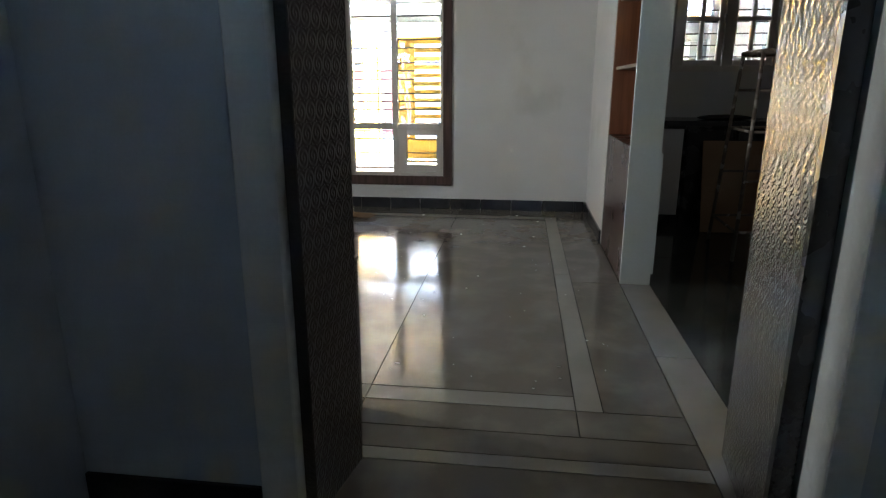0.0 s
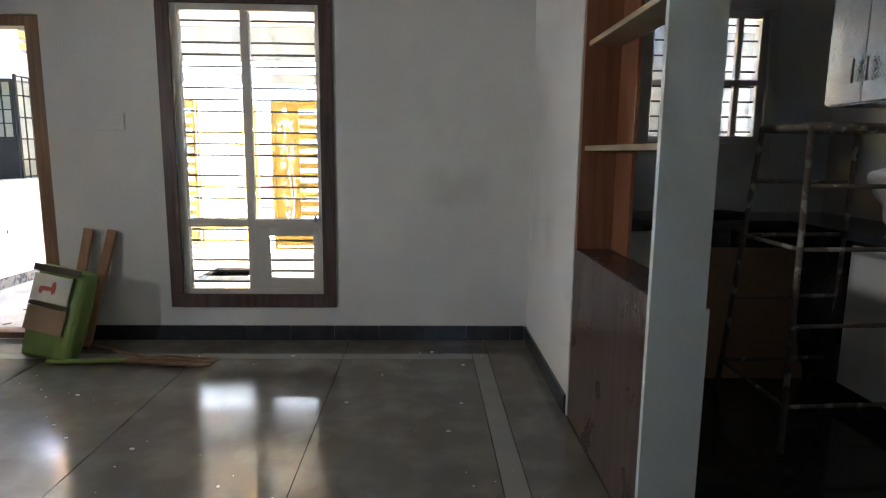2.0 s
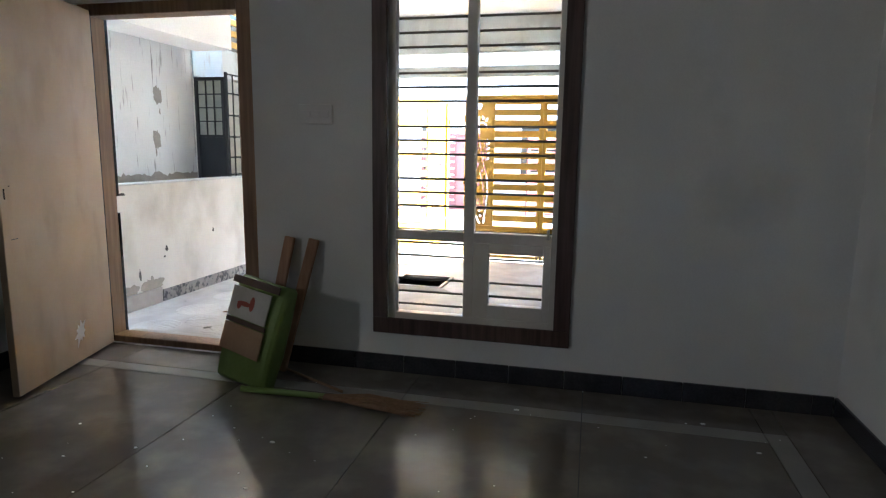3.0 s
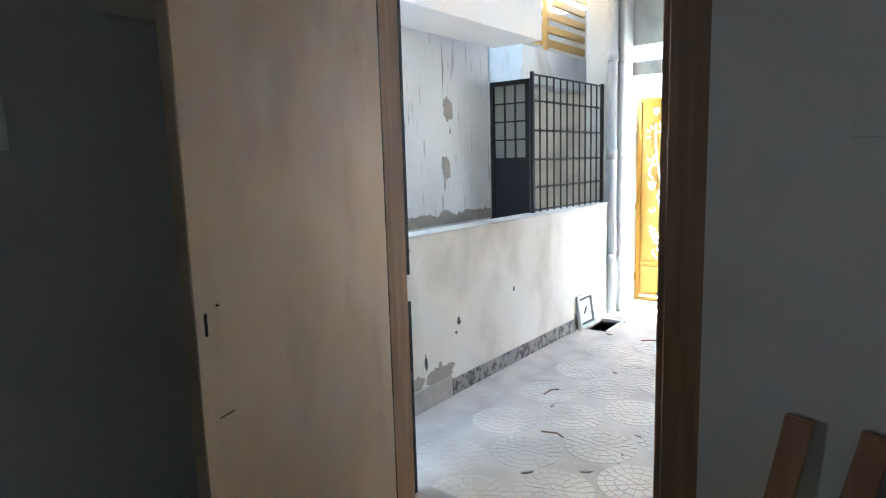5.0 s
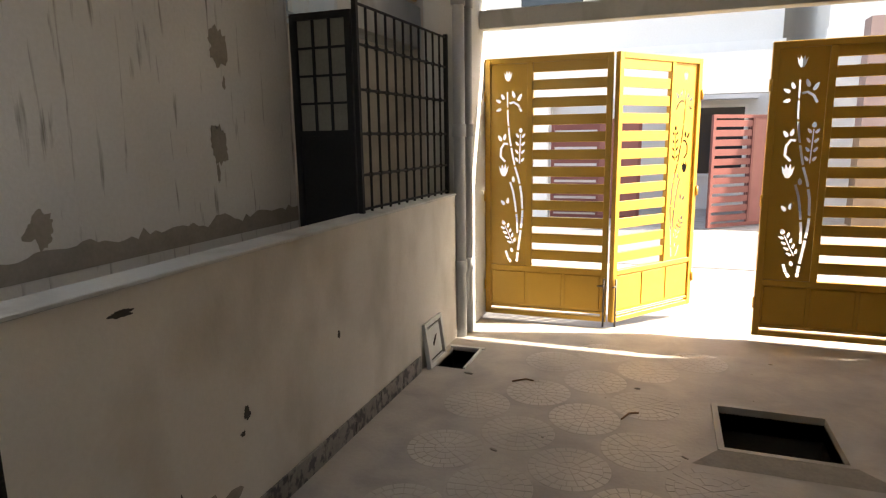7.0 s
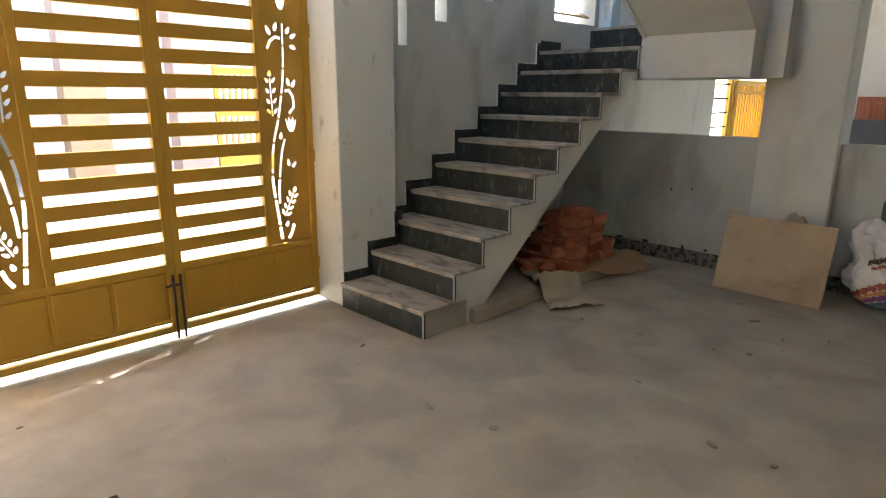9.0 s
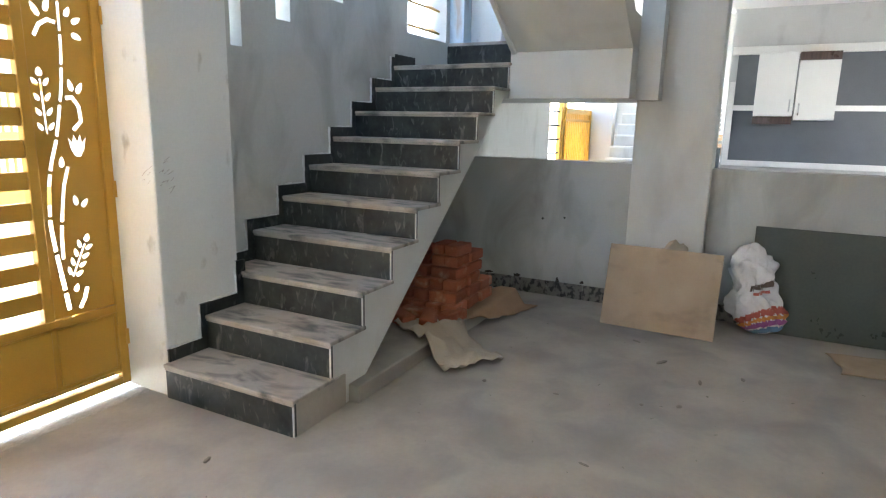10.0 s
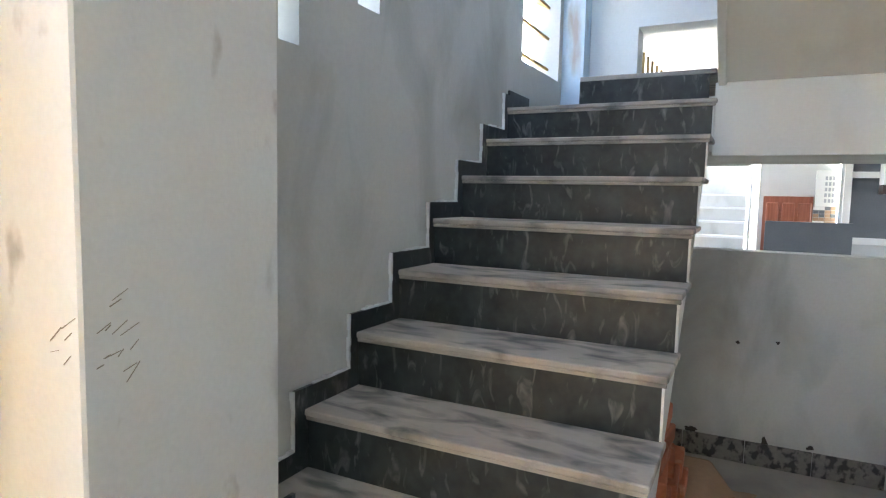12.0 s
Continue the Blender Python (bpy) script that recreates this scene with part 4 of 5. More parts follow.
def gate_leaf(flip, label):
    """A gate leaf 1.0 m wide, 2.09 m high, hinged at x = 0; the flowered plate beside x = 0, or at the far side when flipped."""
    g = thing("gate_leaf", (0, 0, 0), label, "gate", "front gate leaves")
    W, H, y, d = 1.0, 2.09, 0.0, 0.022

    def fx(x0, x1):
        return (W - x1, W - x0) if flip else (x0, x1)

    def bar(name, x0, x1, z0, z1, dd=d):
        x0, x1 = fx(x0, x1)
        return part(name, boxes((x0, y - dd, z0, x1, y + dd, z1), bevel=0.003), M["gold"], g)

    bar("stile", 0.0, 0.045, 0, H)
    bar("stile", W - 0.045, W, 0, H)
    bar("rail", 0.045, W - 0.045, H - 0.045, H)
    bar("rail", 0.045, W - 0.045, 0.385, 0.425)
    bar("rail", 0.045, W - 0.045, 0.0, 0.04)
    bar("rail", 0.045, W - 0.045, 0.062, 0.078, 0.017)
    bar("stile", 0.345, 0.39, 0.425, H - 0.045)
    x0, x1 = fx(0.045, 0.345)
    hp = H - 0.045 - 0.425
    loops = [[(x0 + p[0], 0.425 + p[1]) for p in loop] for loop in gate_loops(0.30, hp, flip)]
    plate = sheet_with_holes([(x0, 0.425), (x1, 0.425), (x1, 0.425 + hp), (x0, 0.425 + hp)], loops, 0.004)
    part("flower_plate", plate, M["gold"], g, "gold sheet with cut-out flower stems")
    x0, x1 = fx(0.39, W - 0.045)
    count, z0, z1 = 12, 0.425, H - 0.045
    step = (z1 - z0) / count
    for k in range(count):
        zc = z0 + (k + 0.75) * step
        part("slat", boxes((x0, -0.012, zc - 0.04, x1, 0.012, zc + 0.038), bevel=0.002), M["gold"], g)
    x0, x1 = fx(0.045, W - 0.045)
    part("kick_sheet", boxes((x0, -0.003, 0.078, x1, 0.003, 0.385)), M["gold"], g)
    for k in range(3):
        a = 0.045 + k * 0.303
        xa, xb = fx(a + 0.012, a + 0.291)
        part("kick_panel", boxes((xa, -0.010, 0.095, xb, 0.010, 0.372), bevel=0.004), M["gold"], g)
    xr0, xr1 = fx(W - 0.03, W - 0.012)
    bm = bmesh.new()
    rod(bm, ((xr0 + xr1) / 2, -0.035, -0.035), ((xr0 + xr1) / 2, -0.035, 0.36), 0.008)
    rod(bm, ((xr0 + xr1) / 2, -0.035, 0.3), ((xr0 + xr1) / 2 - 0.05, -0.05, 0.3), 0.007)
    part("drop_bolt", bm, M["iron"], g, "iron drop bolt", True)
    for z in (0.25, 1.0, 1.8):
        xh = 0.0 if not flip else W
        part("hinge", rods(((xh, -0.026, z - 0.04), (xh, -0.026, z + 0.04)), radius=0.012), M["gold"], g, smooth=True)
    return g


leaf_a = gate_leaf(False, "closed mustard gold metal gate leaf with cut-out flowers")
leaf_b = gate_leaf(True, "mustard gold metal gate leaf with cut-out flowers")
ZG = -0.135
leaf_a.location = (-4.075, 10.575, ZG)
leaf_c = copy_thing(leaf_a, pose(-2.02, 10.575, ZG))
leaf_d = copy_thing(leaf_b, pose(-1.018, 10.575, ZG))
leaf_b.matrix_basis = pose(-3.045, 10.56, ZG, 0, 0, 53)
tagged(leaf_b, "open sunlit gold gate leaf swung out to the street")

# ---- stairs ----
RISE, TREAD, SX, SY0, SY1 = 0.18, 0.26, -0.038, 9.45, 10.42
stairs = thing("staircase", (SX, SY0, ZO), "concrete staircase clad in dusty dark granite", "stairs")
bm = bmesh.new()
prof = [(SX + 0.02, ZO)]
for i in range(10):
    prof += [(SX + 0.02 + i * TREAD, ZO + (i + 1) * RISE - 0.02), (SX + 0.02 + (i + 1) * TREAD, ZO + (i + 1) * RISE - 0.02)]
prof[-1] = (2.34, prof[-1][1])
prof += [(2.34, 1.40), (2.26, 1.40), (0.42, ZO)]
for y in (SY0 + 0.012, SY1):
    vs = [bm.verts.new((x, y, z)) for x, z in prof]
    bm.faces.new(vs)
bm.verts.ensure_lookup_table()
k = len(prof)
for i in range(k):
    bm.faces.new((bm.verts[i], bm.verts[(i + 1) % k], bm.verts[k + (i + 1) % k], bm.verts[k + i]))
part("stair_body", bm, M["stair_wash"], stairs, "grey plastered stair side")
for i in range(10):
    x, z = SX + i * TREAD, ZO + (i + 1) * RISE
    far = 10.26 if i < 2 else SY1
    part("tread", boxes((x - 0.012, SY0 - 0.012, z - 0.02, x + (TREAD + 0.02 if i < 9 else 1.05), far - 0.002, z), bevel=0.004), M["granite_tread"], stairs, "dusty granite tread")
    part("riser", boxes((x + 0.002, SY0, z - RISE, x + 0.02, far - 0.002, z - 0.02)), M["granite_riser"], stairs, "dark granite riser with white drips")
    part("nosing", boxes((x - 0.006, SY0 - 0.008, z - 0.033, x + 0.001, far - 0.003, z - 0.021), bevel=0.002), M["granite_tread"], stairs)
    part("grout_edge", boxes((x - 0.001, SY0 - 0.003, z - RISE + 0.002, x + 0.005, SY0 + 0.004, z - 0.034)), M["stair_wash"], stairs, "white grout line")
part("side_face", boxes((SX + 0.02, SY0, ZO, 0.34, SY0 + 0.012, ZO + RISE - 0.02)), M["porch_floor"], stairs, "dusty cement side of the lowest step")
part("landing", boxes((2.34, SY0, 1.42, 3.42, SY1, 1.632)), M["stair_wash"], stairs, "grey plastered landing slab")
part("riser", boxes((2.70, 9.50, 1.654, 2.72, 10.15, 1.83)), M["granite_riser"], stairs, "dark granite riser")
part("winder", boxes((2.70, 9.47, 1.83, 3.42, 10.15, 1.855), bevel=0.003), M["granite_tread"], stairs, "dusty granite tread")
# skirting that steps up beside the flight
for i in range(10):
    x, z = SX + i * TREAD, ZO + (i + 1) * RISE
    y = 10.26 if i < 2 else SY1
    xa = x + 0.02
    last = i == 9
    wide = 0.07 + 0.02 * ((i * 7) % 5) / 5
    if last:
        part("stepped_skirting", boxes((xa, y - 0.012, z, xa + 0.3, y - 0.001, z + 0.09)), M["granite_riser"], stairs)
    else:
        part("stepped_skirting", boxes((xa, y - 0.012, z, x + TREAD - wide + 0.03, y - 0.001, z + 0.065), (x + TREAD - wide + 0.03, y - 0.012, z, x + TREAD + 0.02, y - 0.001, z + RISE + 0.065)), M["granite_riser"], stairs)
rng = random.Random(17)
for i in range(9):
    x, z = SX + i * TREAD, ZO + (i + 1) * RISE
    y = 10.26 if i < 2 else SY1
    wide = 0.07 + 0.02 * ((i * 7) % 5) / 5
    xv = x + TREAD - wide + 0.03
    bm = bmesh.new()
    for k in range(7):
        a, b = x + 0.03 + (xv - x - 0.03) * k / 7, x + 0.03 + (xv - x - 0.03) * (k + 1) / 7
        box(bm, a, y - 0.011 - 0.004 * rng.random(), z + 0.0655, b, y - 0.001, z + 0.068 + 0.009 * rng.random())
        c, e = z + 0.068 + (RISE - 0.003) * k / 7, z + 0.068 + (RISE - 0.003) * (k + 1) / 7
        box(bm, xv - 0.002 - 0.009 * rng.random(), y - 0.011 - 0.004 * rng.random(), c, xv - 0.0005, y - 0.001, e)
    part("plaster_edge", bm, M["ext_white"], stairs, "rough plaster line along the skirting")
upper = thing("upper_flight", (2.33, 8.6, 1.40), "grey plastered underside of the upper flight", "stairs")
part("landing_beam", boxes((2.33, 8.60, 1.40, 2.62, SY0, 1.72), bevel=0.004), M["stair_wash"], upper, "pale plastered beam")
bm = bmesh.new()
sl = 0.66
pr = [(2.33, 1.72), (-0.3, 1.72 + 2.63 * sl), (-0.3, 1.95 + 2.63 * sl), (2.33, 1.95), (2.62, 1.95), (2.62, 1.72)]
for y in (8.60, 9.44):
    bm.faces.new([bm.verts.new((x, y, z)) for x, z in pr])
bm.verts.ensure_lookup_table()
k = len(pr)
for i in range(k):
    bm.faces.new((bm.verts[i], bm.verts[(i + 1) % k], bm.verts[k + (i + 1) % k], bm.verts[k + i]))
part("flight_slab", bm, M["stair_wash"], upper)
bm = boxes((-2.9, -0.035, -0.02, 0.0, 0.0, 0.0), bevel=0.004)
bmesh.ops.transform(bm, matrix=Matrix.Translation((2.335, 9.44, 1.718)) @ pose(0, 0, 0, 0, math.degrees(math.atan(sl)), 0), verts=bm.verts[:])
part("drip_edge", bm, M["ext_white"], upper, "raised plaster edge along the soffit")
structure("beam_landing", boxes((2.62, 8.62, 1.40, 3.02, SY0 - 0.01, 1.64), (2.54, 8.45, 1.40, 2.719, 8.60, 3.6)), M["stair_wash"], "grey plastered beam beside the column", "beam")


# ---- added roofs and walls that keep the sun out of the porch ----
structure("roof_stair", boxes((-0.1, 8.40, 4.4, 3.6, 10.62, 4.55)), M["ceiling"], "unseen slab added over the staircase to block sun", "roof")
structure("wall_stair_upper", boxes((3.02, 8.55, 2.9, 3.6, 9.3, 4.4), (-0.1, 8.40, 3.05, 3.6, 8.55, 4.4)), M["ext_wall"], "unseen wall added above the porch slab to block sun", "wall")
# added slab: stops sun from crossing the low right wall
structure("ceiling_neighbour", boxes((3.02, 5.0, 2.9, 9.6, 10.7, 3.05)), M["ceiling"], "slab added over the neighbour's porch to block sun", "ceiling")
structure("floor_neighbour", boxes((3.02, 5.0, ZO - 0.12, 9.6, 10.4, ZO + 0.02)), M["porch_floor"], "cement floor of the neighbour's porch", "floor")

# ---- neighbour beyond the low side wall ----
structure("wall_neighbour_left", wall_y(4.6, 8.6, -6.60, -4.60, ZO, 3.4), M["streaked"], "streaked damp neighbour wall", "wall")
structure("wall_neighbour_back", boxes((-6.6, 10.5, ZO, -4.36, 10.62, 2.9), (-6.6, 8.6, ZO, -6.45, 10.5, 3.4)), M["porch_floor"], "grey brown neighbour yard wall", "wall")
structure("floor_neighbour_left", boxes((-6.6, 4.6, ZO - 0.1, -4.345, 10.5, ZO)), M["porch_floor"], "cement strip beside the low wall", "floor")
structure("beam_neighbour", boxes((-4.80, 8.62, 2.02, -4.60, 9.15, 2.38)), M["blue_wash"], "pale blue washed lintel block", "beam")
structure("beam_neighbour_2", boxes((-4.80, 9.15, 2.06, -4.60, 10.5, 2.38)), M["ext_wall"], "grey washed lintel", "beam")
# added slab that cuts the sky light falling into the yard
structure("roof_yard", boxes((-6.6, 8.6, 3.4, -4.6, 10.7, 3.5)), M["ext_wall"], "slab added over the neighbour yard to darken it", "roof")
structure("balcony_slab", boxes((-4.55, YO + 0.1, 2.27, -4.12, 8.62, 2.62)), M["ceiling"], "white painted balcony edge", "slab")
rail = thing("balcony_railing", (-4.6, 9.6, 2.38), "mustard slatted balcony railing", "railing")
for k in range(5):
    part("slat", boxes((-4.66, 8.64, 2.43 + 0.13 * k, -4.63, 10.6, 2.50 + 0.13 * k), bevel=0.003), M["louver"], rail)
for y in (8.66, 9.6, 10.56):
    part("post", boxes((-4.63, y - 0.025, 2.38, -4.59, y + 0.025, 3.1), bevel=0.003), M["louver"], rail)
# damp patches on the wall


def blotch(y, z, ry, rz, seed, x=-4.60, mat="damp", label="dark damp patch on the neighbour wall"):
    bm = bmesh.new()
    ring = []
    for i in range(40):
        a = i * 2 * math.pi / 40
        e = Vector((math.cos(a), math.sin(a), seed * 3.7))
        q = 0.85 + 0.45 * noise.noise(e * 1.3) + 0.3 * noise.noise(e * 3.7) + 0.18 * noise.noise(e * 9.0)
        ring.append((y + ry * q * math.cos(a), z + rz * q * math.sin(a)))
    bm.faces.new([bm.verts.new((x + 0.0005, p[0], p[1])) for p in ring])
    ext = bmesh.ops.extrude_face_region(bm, geom=bm.faces[:])
    bmesh.ops.translate(bm, verts=[g for g in ext["geom"] if isinstance(g, bmesh.types.BMVert)], vec=(0.0015, 0, 0))
    return structure("damp_patch", bm, M[mat], label, "patch")


for y, z, a, b, sd in ((8.03, 1.755, 0.075, 0.1, 1), (8.0, 1.33, 0.065, 0.095, 2), (8.06, 1.60, 0.012, 0.03, 8), (7.98, 1.2, 0.01, 0.05, 9), (7.1, 1.06, 0.05, 0.06, 3)):
    blotch(y, z, a, b, sd)
# damp band where the wall meets the parapet
bm = bmesh.new()
low = [bm.verts.new((-4.5985, 6.2 + 0.03 * i, 0.90)) for i in range(81)]
high = [bm.verts.new((-4.5985, 6.2 + 0.03 * i, 0.985 + 0.05 * noise.noise(Vector((i * 0.21, 2.0, 0))) + 0.035 * noise.noise(Vector((i * 0.9, 5.0, 0))))) for i in range(81)]
for i in range(80):
    bm.faces.new((low[i], low[i + 1], high[i + 1], high[i]))
ext = bmesh.ops.extrude_face_region(bm, geom=bm.faces[:])
bmesh.ops.translate(bm, verts=[g for g in ext["geom"] if isinstance(g, bmesh.types.BMVert)], vec=(0.002, 0, 0))
structure("damp_patch", bm, M["damp"], "ragged damp band along the foot of the neighbour wall", "patch")
for y, z, a, b, sd in ((7.25, 0.02, 0.14, 0.10, 11), (6.95, -0.02, 0.2, 0.09, 12)):
    blotch(y, z, a, b, sd, -4.11, "damp", "grey cement patch on the low wall")
for y, z, a, b, sd in ((7.45, 0.33, 0.02, 0.035, 21), (7.42, 0.26, 0.015, 0.012, 22), (8.15, 0.42, 0.012, 0.02, 23), (7.1, 0.14, 0.015, 0.06, 24), (6.95, 0.86, 0.05, 0.012, 25)):
    blotch(y, z, a, b, sd, -4.11, "pit", "dark scuff on the low wall")
structure("coping", boxes((-4.25, YO, 0.93, -4.10, 9.9, 0.945), bevel=0.003), M["ext_wall"], "thin plastered coping on the low wall", "coping")

# black metal door and grille
bd = thing("metal_door", (-4.41, 8.62, ZO), "black metal door with grey upper panes", "door")
part("door_frame", boxes((-4.595, 8.61, ZO, -4.56, 8.65, 2.0), (-4.265, 8.61, ZO, -4.23, 8.65, 2.0), (-4.56, 8.61, 1.965, -4.265, 8.65, 2.0), (-4.56, 8.61, 1.36, -4.265, 8.65, 1.39)), M["black_iron"], bd)
part("kick_sheet", boxes((-4.56, 8.622, ZO + 0.02, -4.265, 8.635, 1.36)), M["black_iron"], bd)
part("upper_sheet", boxes((-4.56, 8.632, 1.39, -4.265, 8.638, 1.965)), M["smoked"], bd, "dull grey sheet behind the bars")
for k in (1, 2):
    x = -4.56 + 0.295 * k / 3
    part("bar", boxes((x - 0.006, 8.618, 1.39, x + 0.006, 8.630, 1.965)), M["black_iron"], bd)
for k in (1, 2, 3):
    z = 1.39 + 0.575 * k / 4
    part("bar", boxes((-4.56, 8.616, z - 0.006, -4.265, 8.629, z + 0.006)), M["black_iron"], bd)
gr = thing("window_grille", (-4.17, 9.25, 0.945), "black iron grille standing on the low wall", "grille")
ya, yb = 8.62, 9.86
def gx(y):
    return -4.205 + 0.045 * (y - ya) / (yb - ya)
for y in (ya, yb):
    part("frame_post", boxes((gx(y) - 0.013, y - 0.013, 0.945, gx(y) + 0.013, y + 0.013, 2.05)), M["black_iron"], gr)
for z in (0.965, 1.15, 1.37, 1.6, 1.83, 2.03):
    part("cross_bar", rods(((gx(ya), ya, z), (gx(yb), yb, z)), radius=0.008, sides=6), M["black_iron"], gr)
for k in range(1, 11):
    y = ya + (yb - ya) * k / 11
    bm = rods(((gx(y), y, 0.946), (gx(y), y, 2.03)), radius=0.0075, sides=6)
    for z in (1.15, 1.37, 1.6, 1.83):
        rod(bm, (gx(y), y, z - 0.012), (gx(y), y, z + 0.012), 0.013, 6)
    part("upright_bar", bm, M["black_iron"], gr)

# pipes beside the pillar
for x, y, r, lab in ((-4.09, 9.93, 0.045, "grey rain pipe with sockets beside the pillar"), (-4.06, 10.06, 0.03, "thin grey rain pipe beside the pillar")):
    p = thing("rain_pipe", (x, y, ZO), lab, "pipe", "rain pipes")
    part("tube", rods(((x, y, ZO), (x, y, 2.9)), radius=r, sides=16), M["pipe"], p, smooth=True)
    for z in (0.35, 1.35, 2.25):
        part("socket", rods(((x, y, z), (x, y, z + 0.09)), radius=r + 0.008, sides=16), M["pipe"], p, smooth=True)
# manhole cover leaning on the low wall
cv = thing("manhole_cover", (-4.05, 9.3, ZO), "square pale manhole cover leaning on the low wall", "cover")
CV = pose(-4.06, 9.2, ZO + 0.002, 0, -8, 0) @ Matrix.Diagonal((1, 0.86, 0.84, 1))
for c, m, nm in (((-0.02, 0, 0, 0.012, 0.035, 0.36), "ext_wall", "rim"), ((-0.02, 0.325, 0, 0.012, 0.36, 0.36), "ext_wall", "rim"), ((-0.02, 0.035, 0, 0.012, 0.325, 0.035), "ext_wall", "rim"), ((-0.02, 0.035, 0.325, 0.012, 0.325, 0.36), "ext_wall", "rim"), ((-0.02, 0.035, 0.035, -0.012, 0.325, 0.325), "pit", "inner_frame"), ((-0.018, 0.06, 0.06, 0.0, 0.3, 0.3), "ext_wall", "plate")):
    bm = boxes(c, bevel=0.003)
    bmesh.ops.transform(bm, matrix=CV, verts=bm.verts[:])
    part(nm, bm, M[m], cv)
bm = rods(((-0.002, 0.14, 0.15), (0.012, 0.15, 0.2)), ((0.012, 0.15, 0.2), (-0.002, 0.22, 0.22)), radius=0.006)
bmesh.ops.transform(bm, matrix=CV, verts=bm.verts[:])
part("lifting_ring", bm, M["iron"], cv, "dark iron lifting ring")
structure("pit_rim", boxes((HOLE[0] - 0.02, HOLE[3], ZO, HOLE[2] + 0.03, HOLE[3] + 0.03, ZO + 0.012), (HOLE[2], HOLE[1], ZO, HOLE[2] + 0.015, HOLE[3], ZO + 0.012)), M["ext_wall"], "pale rim of the small pit", "rim")
# skirting with black and white vein along the low wall
veins = material("veined_skirting", (0.21, 0.2, 0.18), (0.12, 0.115, 0.105), rough=0.4, scale=14, fine=60, stain=(0.025, 0.025, 0.027), stain_scale=(24, 24, 20), stain_at=(0.48, 0.58))
sk = thing("baseboard", (-4.1, 8.2, ZO), "veined black and white skirting tiles", "baseboard", kind="structure")
y = 7.36
while y < 9.15:
    part("skirting_tile", boxes((-4.108, y, ZO, -4.098, min(y + 0.3, 9.15) - 0.003, ZO + 0.11), bevel=0.002), veins, sk)
    y += 0.3
bm = boxes((-4.107, 6.45, ZO, -4.09, 7.34, ZO + 0.14), bevel=0.002)
solid("loose_tile", bm, M["porch_floor"], "dusty skirting tile standing against the low wall", "tile")

# ---- stair side details ----
lou = thing("window_3", (2.85, 10.51, 1.93), "stair window with slanting mustard louvres", "window", kind="structure")
for k in range(4):
    bm = boxes((2.52, -0.05, -0.008, 3.186, 0.05, 0.008), bevel=0.002)
    bmesh.ops.transform(bm, matrix=Matrix.Translation((0, 10.53, 2.03 + 0.19 * k)) @ pose(0, 0, 0, 28, 0, 0), verts=bm.verts[:])
    part("louvre", bm, M["louver"], lou)
bars = thing("window_4", (3.51, 9.74, 1.86), "small opening with mustard upright bars", "window", kind="structure")
for k in range(6):
    y = 9.955 - 0.028 * k
    part("bar", boxes((3.50, y - 0.007, 1.86, 3.52, y + 0.007, 2.14 - 0.03 * k)), M["louver"], bars)
structure("pilaster", boxes((3.26, 10.28, 1.63, 3.42, 10.42, 4.4)), M["blue_wash"], "pale bluish corner pilaster", "pilaster")
plinth = structure("plinth", boxes((0.38, 9.40, ZO, 2.3, 10.42, ZO + 0.09), bevel=0.006), M["porch_floor"], "low cement plinth under the stairs", "plinth")
sk2 = thing("baseboard", (2.79, 9.4, ZO), "veined dark skirting under the low wall", "baseboard", kind="structure")
y = 8.64
while y < 10.3:
    part("skirting_tile", boxes((2.788, y, ZO, 2.799, y + 0.297, ZO + 0.12), bevel=0.002), veins, sk2)
    y += 0.3
y = 6.3
while y < 8.0:
    part("skirting_tile", boxes((2.788, y, ZO, 2.799, y + 0.297, ZO + 0.12), bevel=0.002), veins, sk2)
    y += 0.3
for y, z, a, b, sd in ((9.5, -0.02, 0.03, 0.02, 31), (9.15, -0.02, 0.015, 0.025, 32), (8.95, -0.01, 0.018, 0.012, 33), (9.75, -0.02, 0.045, 0.012, 34), (9.3, 0.48, 0.012, 0.01, 35), (9.12, 0.5, 0.01, 0.008, 36)):
    blotch(y, z, a, b, sd, 2.797, "pit", "dark mortar blot on the low wall")

# brick pile
pile = thing("brick_pile", (1.85, 9.75, ZO + 0.09), "loose pile of red clay bricks under the stairs", "bricks")
brick_bm = boxes((-0.105, -0.05, -0.035, 0.105, 0.05, 0.035), bevel=0.006)
brick_me = mesh_of("brick", brick_bm, M["brick"])
rng = random.Random(7)
zb = ZO + 0.095 + 0.02
for layer in range(6):
    nx, ny = (3, 5) if layer < 3 else (2, 4) if layer < 5 else (1, 2)
    for i in range(nx):
        for j in range(ny):
            if layer >= 2 and rng.random() < 0.12:
                continue
            b = new("brick", brick_me)
            b.parent = pile
            x = 1.62 + 0.215 * i + 0.05 * layer + 0.012 * rng.random()
            y = 9.50 + 0.108 * j + 0.02 * layer + 0.012 * rng.random()
            b.matrix_basis = Matrix.Translation((x - 1.85, y - 9.75, zb + 0.035 + 0.0705 * layer - ZO - 0.09)) @ pose(0, 0, 0, 0, 0, rng.uniform(-7, 7))
for x, y, a in ((1.36, 9.55, 20), (1.44, 9.68, 95), (1.30, 9.72, 60), (1.5, 9.46, -12)):
    b = new("brick", brick_me)
    b.parent = pile
    b.matrix_basis = Matrix.Translation((x - 1.85, y - 9.75, 0.045)) @ pose(0, 0, 0, 0, 0, a)


